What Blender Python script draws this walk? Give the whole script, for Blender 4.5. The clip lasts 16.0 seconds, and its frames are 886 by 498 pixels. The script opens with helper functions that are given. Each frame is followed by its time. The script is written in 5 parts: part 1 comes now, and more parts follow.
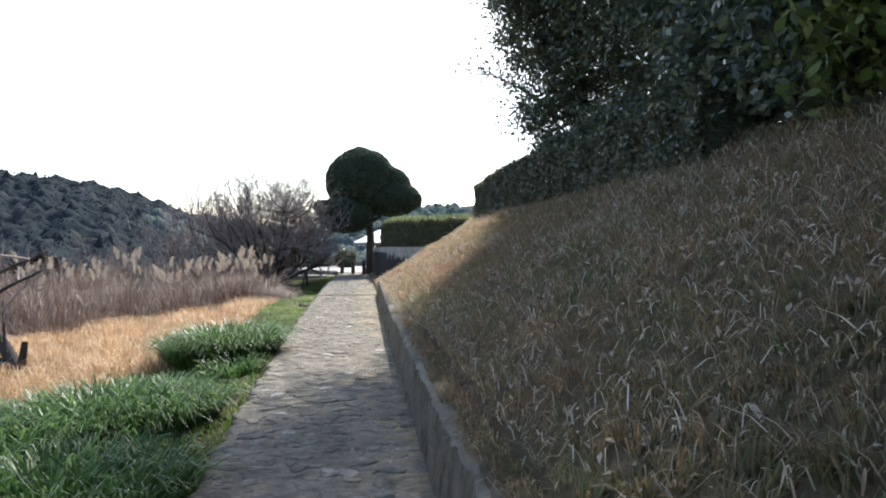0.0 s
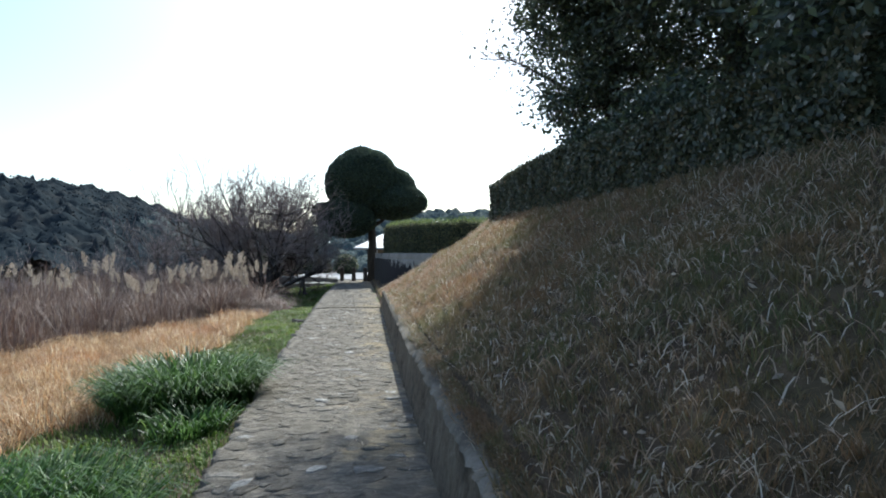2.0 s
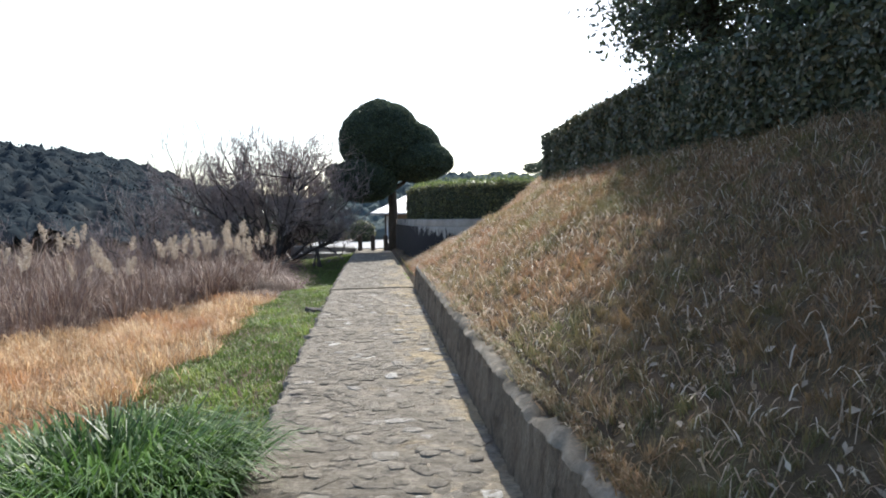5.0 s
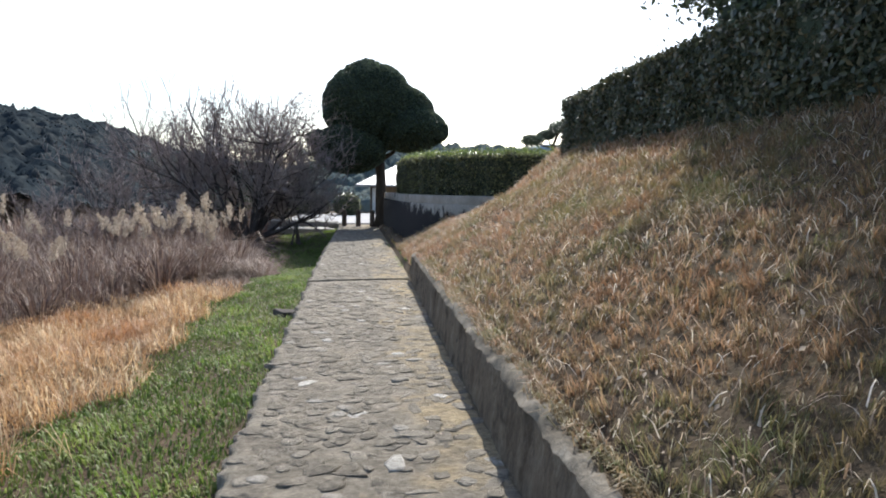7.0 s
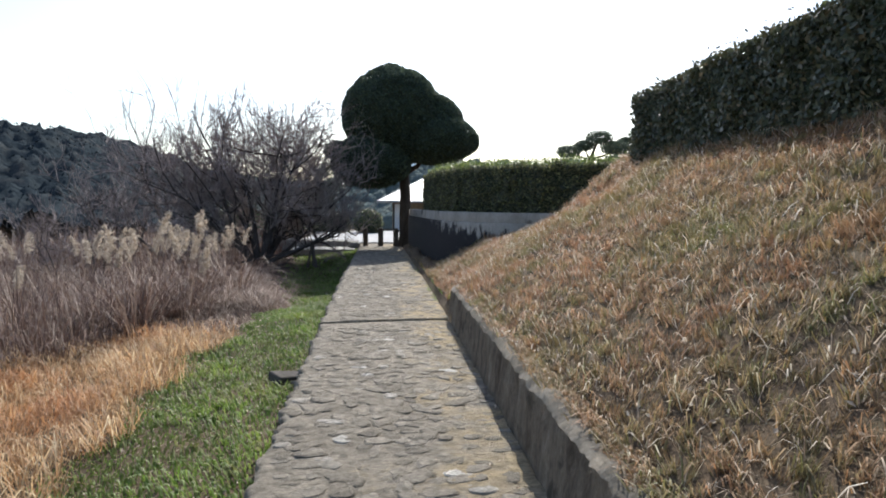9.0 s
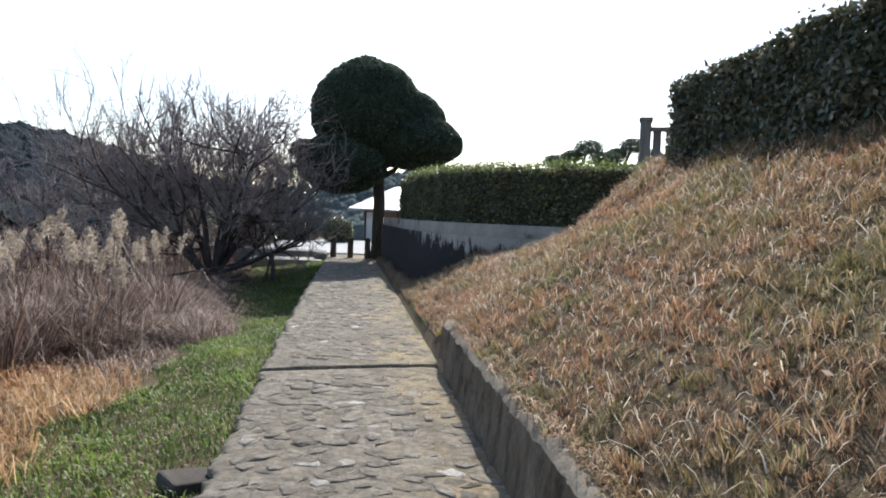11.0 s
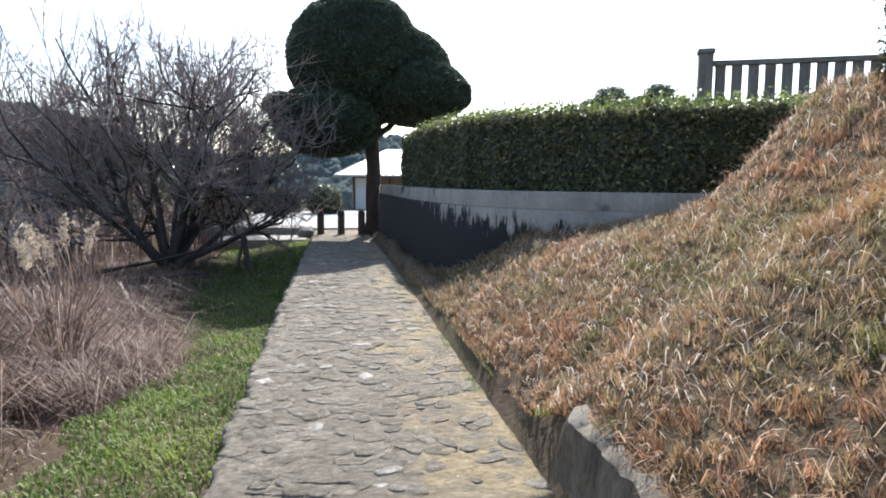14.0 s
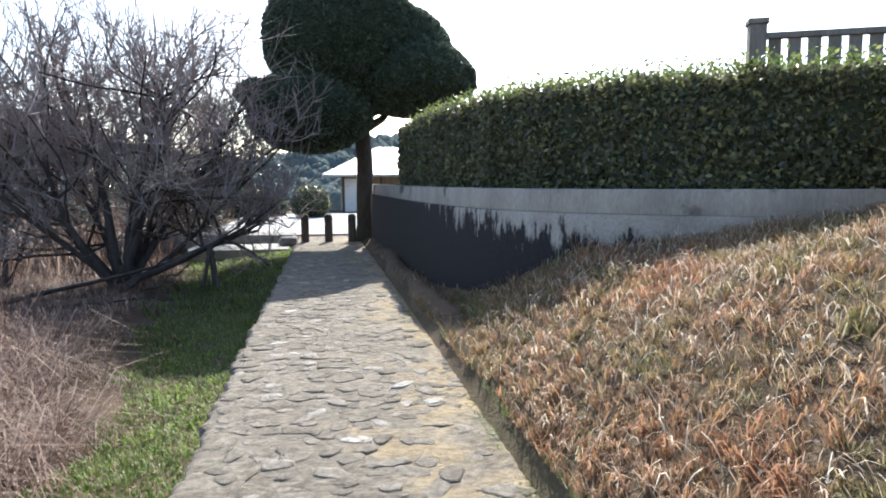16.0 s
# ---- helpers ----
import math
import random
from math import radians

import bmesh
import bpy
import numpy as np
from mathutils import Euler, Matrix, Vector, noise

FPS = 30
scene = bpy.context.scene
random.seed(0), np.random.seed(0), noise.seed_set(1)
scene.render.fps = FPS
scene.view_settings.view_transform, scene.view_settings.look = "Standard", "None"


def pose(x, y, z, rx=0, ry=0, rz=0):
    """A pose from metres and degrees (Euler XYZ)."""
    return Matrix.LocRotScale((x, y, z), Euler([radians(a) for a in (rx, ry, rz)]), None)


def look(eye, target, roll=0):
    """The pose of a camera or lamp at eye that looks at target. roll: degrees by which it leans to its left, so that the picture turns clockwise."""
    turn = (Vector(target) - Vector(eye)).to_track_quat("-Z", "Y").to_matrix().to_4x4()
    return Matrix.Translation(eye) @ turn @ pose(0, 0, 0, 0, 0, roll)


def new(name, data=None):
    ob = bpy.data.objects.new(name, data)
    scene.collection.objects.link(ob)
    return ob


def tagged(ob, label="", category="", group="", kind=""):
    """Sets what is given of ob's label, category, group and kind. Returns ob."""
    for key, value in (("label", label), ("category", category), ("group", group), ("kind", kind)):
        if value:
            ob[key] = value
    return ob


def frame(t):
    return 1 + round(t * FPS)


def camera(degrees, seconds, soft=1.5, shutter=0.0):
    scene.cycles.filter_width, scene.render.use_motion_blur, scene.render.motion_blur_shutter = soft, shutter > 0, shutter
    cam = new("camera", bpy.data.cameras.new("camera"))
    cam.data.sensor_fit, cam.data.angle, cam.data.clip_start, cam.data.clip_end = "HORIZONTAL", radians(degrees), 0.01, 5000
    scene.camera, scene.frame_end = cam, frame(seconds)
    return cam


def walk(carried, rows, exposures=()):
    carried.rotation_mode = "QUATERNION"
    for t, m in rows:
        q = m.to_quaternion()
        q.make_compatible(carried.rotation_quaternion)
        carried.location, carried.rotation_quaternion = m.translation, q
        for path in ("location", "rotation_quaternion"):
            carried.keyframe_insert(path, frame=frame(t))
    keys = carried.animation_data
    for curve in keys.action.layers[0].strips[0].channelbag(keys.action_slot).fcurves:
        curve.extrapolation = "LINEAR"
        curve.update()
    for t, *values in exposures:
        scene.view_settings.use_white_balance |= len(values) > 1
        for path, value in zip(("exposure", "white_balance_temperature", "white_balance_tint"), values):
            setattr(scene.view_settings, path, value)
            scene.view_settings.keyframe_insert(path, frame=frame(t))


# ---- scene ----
cam = camera(69.0, 16.0, soft=1.9)
PATH = [
    (0, (0.281, 0.234, 1.36), (0.544, 2.216, 1.357), 0.1),
    (0.5, (0.2, 0.819, 1.357), (0.379, 2.811, 1.398), 0.5),
    (1, (0.201, 1.327, 1.381), (0.382, 3.318, 1.443), -0.1),
    (1.5, (0.205, 1.857, 1.406), (0.43, 3.843, 1.477), 0.2),
    (2, (0.231, 2.39, 1.393), (0.494, 4.373, 1.407), 0.3),
    (2.5, (0.24, 2.952, 1.393), (0.498, 4.935, 1.351), 0.2),
    (3, (0.169, 3.479, 1.391), (0.417, 5.462, 1.321), -0.2),
    (3.5, (0.156, 4.048, 1.399), (0.318, 6.04, 1.315), -0.2),
    (4, (0.077, 4.53, 1.42), (0.339, 6.511, 1.344), 0.1),
    (4.5, (0.065, 5.134, 1.451), (0.305, 7.119, 1.389), -0.4),
    (4.7, (-0.004, 5.36, 1.446), (0.219, 7.346, 1.37), -0.5),
    (6.8, (-0.14, 7.897, 1.547), (0.121, 9.874, 1.385), 0.6),
    (7, (-0.113, 8.105, 1.554), (0.16, 10.078, 1.37), 0.8),
    (7.5, (-0.062, 8.692, 1.545), (0.171, 10.667, 1.339), 0.4),
    (8, (-0.123, 9.304, 1.559), (0.083, 11.28, 1.329), 0.5),
    (8.5, (-0.062, 9.928, 1.556), (0.133, 11.913, 1.412), 0.4),
    (9, (-0.163, 10.526, 1.553), (0.047, 12.511, 1.417), 0.5),
    (9.5, (-0.087, 11.118, 1.558), (0.135, 13.104, 1.465), 0.1),
    (10, (-0.182, 11.692, 1.55), (0.061, 13.674, 1.452), 1.0),
    (10.2, (-0.139, 11.923, 1.538), (0.116, 13.904, 1.444), 1.3),
    (12.3, (-0.127, 14.433, 1.479), (0.255, 16.391, 1.326), 2.0),
    (12.5, (-0.094, 14.687, 1.502), (0.292, 16.642, 1.335), 1.6),
    (13, (-0.162, 15.286, 1.514), (0.212, 17.24, 1.315), 1.5),
    (13.5, (-0.093, 15.87, 1.521), (0.282, 17.822, 1.302), 0.8),
    (14, (-0.228, 16.427, 1.534), (0.113, 18.387, 1.322), 0.4),
    (14.5, (-0.164, 16.987, 1.536), (0.146, 18.952, 1.334), 0.6),
    (15, (-0.162, 17.584, 1.549), (0.17, 19.544, 1.328), -0.2),
    (15.5, (-0.137, 18.16, 1.525), (0.224, 20.117, 1.331), -0.9),
    (16, (-0.132, 18.756, 1.491), (0.238, 20.71, 1.279), -0.3),
]
walk(cam, [(t, look(eye, target, roll)) for t, eye, target, roll in PATH], [(0, 1.0, 6250, 9), (0.5, 0.72, 6050, 7), (1, 0.42, 5850, 4), (2, 0.46, 5850, 4), (3, 0.70, 6050, 7), (4, 0.86, 6200, 9), (7, 0.70, 6250, 10), (8.5, 0.64, 6250, 10), (9.5, 0.56, 6250, 10), (12.5, 0.82, 6200, 10), (14, 1.02, 6200, 10), (16, 1.32, 6200, 10)])

# ---------------------------------------------------------------- world, sun
SUN_AZ, SUN_EL = 14.0, 41.5          # degrees to the right of the walk, above the horizon
world = bpy.data.worlds.new("sky")
scene.world = world
world.use_nodes = True
wn = world.node_tree
sky = wn.nodes.new("ShaderNodeTexSky")
sky.sky_type = "NISHITA"
sky.sun_disc = False
sky.sun_elevation = radians(SUN_EL)
sky.sun_rotation = radians(SUN_AZ)
sky.air_density, sky.dust_density, sky.ozone_density = 1.0, 1.5, 1.0
wn.links.new(sky.outputs[0], wn.nodes["Background"].inputs[0])
wn.nodes["Background"].inputs[1].default_value = 0.15
sun = new("sun", bpy.data.lights.new("sun", "SUN"))
sun.data.energy, sun.data.angle, sun.data.color = 5.0, radians(0.6), (1.0, 0.95, 0.87)
sun_dir = Vector((math.sin(radians(SUN_AZ)) * math.cos(radians(SUN_EL)), math.cos(radians(SUN_AZ)) * math.cos(radians(SUN_EL)), math.sin(radians(SUN_EL))))
sun.matrix_world = look(sun_dir * 60, (0, 0, 0))

# ---------------------------------------------------------------- materials
def nodes_of(name):
    m = bpy.data.materials.new(name)
    m.use_nodes = True
    return m, m.node_tree.nodes, m.node_tree.links, m.node_tree.nodes["Principled BSDF"]


def ramp(nd, stops):
    r = nd.new("ShaderNodeValToRGB")
    el = r.color_ramp.elements
    while len(el) < len(stops):
        el.new(0.5)
    for e, (p, c) in zip(el, stops):
        e.position, e.color = p, (*c, 1)
    return r


def noise_at(nd, ln, scale, detail=6, rough=0.6, stretch=(1, 1, 1)):
    co = nd.new("ShaderNodeTexCoord")
    mp = nd.new("ShaderNodeMapping")
    mp.inputs["Scale"].default_value = stretch
    n = nd.new("ShaderNodeTexNoise")
    n.inputs["Scale"].default_value, n.inputs["Detail"].default_value, n.inputs["Roughness"].default_value = scale, detail, rough
    ln.new(co.outputs["Object"], mp.inputs[0])
    ln.new(mp.outputs[0], n.inputs["Vector"])
    return n


def mix_col(nd, ln, fac, a, b, mode="MIX"):
    m = nd.new("ShaderNodeMix")
    m.data_type, m.blend_type = "RGBA", mode
    if isinstance(fac, (int, float)):
        m.inputs[0].default_value = fac
    else:
        ln.new(fac, m.inputs[0])
    for s, v in ((6, a), (7, b)):
        if isinstance(v, tuple):
            m.inputs[s].default_value = (*v, 1)
        else:
            ln.new(v, m.inputs[s])
    return m.outputs[2]


def rough_mat(name, stops, scale=6.0, fine=60.0, roughness=0.9, bump=0.4, dist=0.01, stretch=(1, 1, 1), blotch=None, metallic=0.0, fine_mix=0.5, spec=0.12):
    """Mineral or painted surface: coarse stains, fine grain, relief."""
    m, nd, ln, bs = nodes_of(name)
    big = noise_at(nd, ln, scale, 5, 0.62, stretch)
    small = noise_at(nd, ln, fine, 4, 0.7, stretch)
    r = ramp(nd, stops)
    ln.new(big.outputs[0], r.inputs[0])
    g = ramp(nd, [(0.3, (0.55, 0.55, 0.55)), (0.7, (1.25, 1.25, 1.25))])
    ln.new(small.outputs[0], g.inputs[0])
    col = mix_col(nd, ln, fine_mix, r.outputs[0], g.outputs[0], "MULTIPLY")
    if blotch:
        bscale, lo, hi, bcol = blotch
        b = noise_at(nd, ln, bscale, 4, 0.6)
        br = ramp(nd, [(lo, (0, 0, 0)), (hi, (1, 1, 1))])
        ln.new(b.outputs[0], br.inputs[0])
        col = mix_col(nd, ln, br.outputs[0], col, bcol)
    ln.new(col, bs.inputs["Base Color"])
    bs.inputs["Roughness"].default_value = roughness
    bs.inputs["Metallic"].default_value = metallic
    bs.inputs["Specular IOR Level"].default_value = spec
    bp = nd.new("ShaderNodeBump")
    bp.inputs["Strength"].default_value, bp.inputs["Distance"].default_value = bump, dist
    ln.new(small.outputs[0], bp.inputs["Height"])
    ln.new(bp.outputs[0], bs.inputs["Normal"])
    return m


def leaf_mat(name, stops, glow=0.35, roughness=0.55, patch=None, spec=0.3, run=None):
    """Leaves, blades, needles: each piece its own tint, light shining through. patch: (scale, lo, hi, colour) of a local tint."""
    m, nd, ln, bs = nodes_of(name)
    geo = nd.new("ShaderNodeNewGeometry")
    r = ramp(nd, stops)
    ln.new(geo.outputs["Random Per Island"], r.inputs[0])
    col = r.outputs[0]
    if patch:
        for scale, lo, hi, c, amount in patch:
            n = noise_at(nd, ln, scale, 4, 0.6)
            pr = ramp(nd, [(lo, (0, 0, 0)), (hi, (amount, amount, amount))])
            ln.new(n.outputs[0], pr.inputs[0])
            col = mix_col(nd, ln, pr.outputs[0], col, c)
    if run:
        # greener growth and near-bank shade, both mixed into the colour, fading along the walk
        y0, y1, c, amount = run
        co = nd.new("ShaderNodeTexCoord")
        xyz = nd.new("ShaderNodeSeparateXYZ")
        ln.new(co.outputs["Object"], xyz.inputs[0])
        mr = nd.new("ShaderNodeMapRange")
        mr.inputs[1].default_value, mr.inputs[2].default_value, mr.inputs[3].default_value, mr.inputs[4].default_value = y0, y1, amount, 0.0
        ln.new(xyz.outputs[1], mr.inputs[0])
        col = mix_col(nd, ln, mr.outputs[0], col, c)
    ln.new(col, bs.inputs["Base Color"])
    bs.inputs["Roughness"].default_value = roughness
    bs.inputs["Specular IOR Level"].default_value = spec
    if glow:
        tr = nd.new("ShaderNodeBsdfTranslucent")
        ln.new(col, tr.inputs[0])
        mx = nd.new("ShaderNodeMixShader")
        mx.inputs[0].default_value = glow
        ln.new(bs.outputs[0], mx.inputs[1])
        ln.new(tr.outputs[0], mx.inputs[2])
        ln.new(mx.outputs[0], nd["Material Output"].inputs[0])
    return m


M_soil = rough_mat("soil", [(0.3, (0.055, 0.04, 0.028)), (0.55, (0.105, 0.076, 0.05)), (0.75, (0.085, 0.075, 0.042))], 0.9, 25, 0.95, 0.8, 0.03, blotch=(0.35, 0.5, 0.65, (0.085, 0.07, 0.04)))
M_earth = rough_mat("earth_edge", [(0.3, (0.09, 0.065, 0.045)), (0.7, (0.17, 0.125, 0.085))], 3.0, 40, 0.95, 0.9, 0.02)
M_joint = rough_mat("joint_dark", [(0.3, (0.05, 0.045, 0.04)), (0.7, (0.10, 0.09, 0.08))], 5, 50)
M_wall = rough_mat("concrete_weathered", [(0.25, (0.075, 0.058, 0.044)), (0.45, (0.16, 0.128, 0.095)), (0.6, (0.21, 0.172, 0.13)), (0.8, (0.30, 0.255, 0.20))], 4.0, 34, 0.95, 1.0, 0.03, stretch=(1, 1.6, 0.5), blotch=(3.2, 0.57, 0.68, (0.075, 0.065, 0.05)), fine_mix=0.8)
M_kerb = rough_mat("concrete_lichen", [(0.25, (0.09, 0.077, 0.06)), (0.55, (0.175, 0.155, 0.125)), (0.8, (0.33, 0.305, 0.26))], 3.5, 45, 0.93, 0.8, 0.012)
M_course = rough_mat("wall_course", [(0.25, (0.22, 0.195, 0.165)), (0.55, (0.34, 0.305, 0.265)), (0.8, (0.44, 0.40, 0.35))], 2.0, 45, 0.93, 0.8, 0.012, stretch=(1, 1, 0.3), blotch=(1.7, 0.58, 0.66, (0.09, 0.08, 0.07)))
M_plaza = rough_mat("pale_paving", [(0.3, (0.30, 0.30, 0.30)), (0.7, (0.40, 0.395, 0.385))], 0.8, 18, 0.85, 0.2, 0.004)
M_bark = rough_mat("bark", [(0.3, (0.045, 0.036, 0.028)), (0.7, (0.11, 0.09, 0.07))], 6, 40, 0.95, 1.0, 0.03, stretch=(1, 1, 0.3))
M_bark_grey = rough_mat("bark_grey", [(0.3, (0.045, 0.038, 0.034)), (0.7, (0.10, 0.085, 0.077))], 8, 60, 0.95, 0.8, 0.01, stretch=(1, 1, 0.3))
M_twig = rough_mat("twig", [(0.3, (0.23, 0.185, 0.175)), (0.7, (0.38, 0.32, 0.30))], 4, 40, 0.9, 0.2, 0.004)
M_post = rough_mat("post_dark_wood", [(0.3, (0.06, 0.05, 0.042)), (0.7, (0.12, 0.10, 0.085))], 9, 60, 0.9, 0.6, 0.008, stretch=(1, 1, 0.2))
M_fence = rough_mat("fence_grey_wood", [(0.3, (0.16, 0.14, 0.12)), (0.7, (0.29, 0.265, 0.235))], 7, 60, 0.9, 0.5, 0.006, stretch=(1, 1, 0.15))
M_plaster = rough_mat("white_plaster", [(0.3, (0.72, 0.71, 0.68)), (0.7, (0.80, 0.79, 0.77))], 1.5, 30, 0.85, 0.15, 0.003)
M_timber = rough_mat("brown_timber", [(0.3, (0.19, 0.14, 0.09)), (0.7, (0.29, 0.215, 0.14))], 5, 50, 0.85, 0.4, 0.005, stretch=(1, 1, 0.15))
M_rooftile = rough_mat("grey_roof_tile", [(0.3, (0.30, 0.31, 0.32)), (0.7, (0.42, 0.43, 0.44))], 2, 30, 0.38, 0.3, 0.006, spec=0.5)
M_rock = rough_mat("rock", [(0.3, (0.14, 0.135, 0.125)), (0.7, (0.33, 0.32, 0.30))], 5, 35, 0.92, 0.9, 0.02)
# dark fill: shade between leaves, put into the core colour
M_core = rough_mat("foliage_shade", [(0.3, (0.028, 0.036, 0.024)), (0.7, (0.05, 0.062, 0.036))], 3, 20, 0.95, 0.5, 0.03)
M_gravel = rough_mat("grey_gravel", [(0.3, (0.28, 0.27, 0.25)), (0.7, (0.42, 0.41, 0.38))], 4, 70, 0.95, 0.8, 0.012)

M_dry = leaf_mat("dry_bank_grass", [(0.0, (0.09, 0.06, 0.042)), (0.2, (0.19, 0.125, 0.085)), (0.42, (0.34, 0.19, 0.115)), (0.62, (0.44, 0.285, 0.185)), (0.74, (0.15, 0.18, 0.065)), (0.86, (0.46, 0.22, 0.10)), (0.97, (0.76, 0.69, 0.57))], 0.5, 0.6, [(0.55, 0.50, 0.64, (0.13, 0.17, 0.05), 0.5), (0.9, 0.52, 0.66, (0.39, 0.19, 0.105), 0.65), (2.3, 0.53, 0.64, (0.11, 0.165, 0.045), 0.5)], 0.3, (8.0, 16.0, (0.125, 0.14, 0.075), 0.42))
M_straw = leaf_mat("pale_straw", [(0.0, (0.34, 0.235, 0.155)), (0.6, (0.50, 0.39, 0.28)), (1.0, (0.78, 0.72, 0.61))], 0.35, 0.6)
M_gold = leaf_mat("golden_grass", [(0.0, (0.30, 0.16, 0.075)), (0.35, (0.48, 0.29, 0.14)), (0.7, (0.62, 0.42, 0.22)), (0.95, (0.78, 0.64, 0.42))], 0.45, 0.55, [(0.5, 0.50, 0.66, (0.42, 0.19, 0.08), 0.75), (2.2, 0.55, 0.68, (0.22, 0.12, 0.055), 0.7)])
M_lawn = leaf_mat("lawn_grass", [(0.0, (0.07, 0.125, 0.02)), (0.5, (0.135, 0.22, 0.036)), (0.85, (0.20, 0.28, 0.06)), (1.0, (0.28, 0.28, 0.12))], 0.45, 0.5, [(0.8, 0.5, 0.65, (0.25, 0.25, 0.09), 0.3), (3.0, 0.56, 0.68, (0.24, 0.19, 0.10), 0.5)])
M_strap = leaf_mat("strap_leaves", [(0.0, (0.03, 0.062, 0.016)), (0.5, (0.062, 0.13, 0.03)), (0.9, (0.12, 0.215, 0.055)), (1.0, (0.20, 0.28, 0.08))], 0.4, 0.45, None, 0.3)
M_reed = leaf_mat("reed_stems", [(0.0, (0.07, 0.045, 0.038)), (0.4, (0.135, 0.088, 0.072)), (0.7, (0.215, 0.148, 0.116)), (0.95, (0.44, 0.35, 0.275))], 0.28, 0.6, [(0.4, 0.5, 0.65, (0.20, 0.115, 0.085), 0.6)])
M_plume = leaf_mat("plume", [(0.0, (0.38, 0.31, 0.24)), (0.6, (0.52, 0.44, 0.35)), (1.0, (0.68, 0.60, 0.49))], 0.4, 0.8)
M_leaf = leaf_mat("evergreen_leaf", [(0.0, (0.05, 0.066, 0.05)), (0.5, (0.085, 0.11, 0.075)), (0.85, (0.125, 0.155, 0.09)), (1.0, (0.17, 0.20, 0.08))], 0.28, 0.28, None, 0.55)
M_leaf_bright = leaf_mat("hedge_leaf", [(0.0, (0.05, 0.058, 0.035)), (0.45, (0.095, 0.10, 0.058)), (0.85, (0.18, 0.185, 0.085)), (1.0, (0.36, 0.36, 0.15))], 0.45, 0.32, None, 0.5)
# lighter yellow-green leaf that paints sun on hedge top and one shrub
M_sunlit_leaf = leaf_mat("sunlit_leaf", [(0.0, (0.07, 0.10, 0.03)), (0.6, (0.14, 0.19, 0.05)), (1.0, (0.30, 0.34, 0.12))], 0.45, 0.35, None, 0.4)
M_hedge_dry = leaf_mat("hedge_leaf_dull", [(0.0, (0.04, 0.048, 0.03)), (0.5, (0.075, 0.088, 0.05)), (0.85, (0.12, 0.125, 0.07)), (1.0, (0.20, 0.165, 0.10))], 0.25, 0.4, None, 0.4)
M_needle = leaf_mat("topiary_needle", [(0.0, (0.05, 0.07, 0.06)), (0.6, (0.08, 0.108, 0.078)), (1.0, (0.13, 0.16, 0.085))], 0.3, 0.6, None, 0.2)
# aerial haze is mixed into the base colours of woods and ridge
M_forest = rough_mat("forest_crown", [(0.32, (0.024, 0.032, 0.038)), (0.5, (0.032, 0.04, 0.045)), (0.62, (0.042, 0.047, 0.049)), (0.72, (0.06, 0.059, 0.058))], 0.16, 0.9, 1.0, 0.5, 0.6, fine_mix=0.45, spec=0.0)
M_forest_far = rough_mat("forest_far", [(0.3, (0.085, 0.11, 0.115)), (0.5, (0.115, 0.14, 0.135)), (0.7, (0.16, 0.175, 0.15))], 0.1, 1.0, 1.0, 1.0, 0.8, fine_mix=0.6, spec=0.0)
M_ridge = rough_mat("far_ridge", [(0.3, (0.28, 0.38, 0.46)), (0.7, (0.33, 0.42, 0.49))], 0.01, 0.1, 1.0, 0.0)


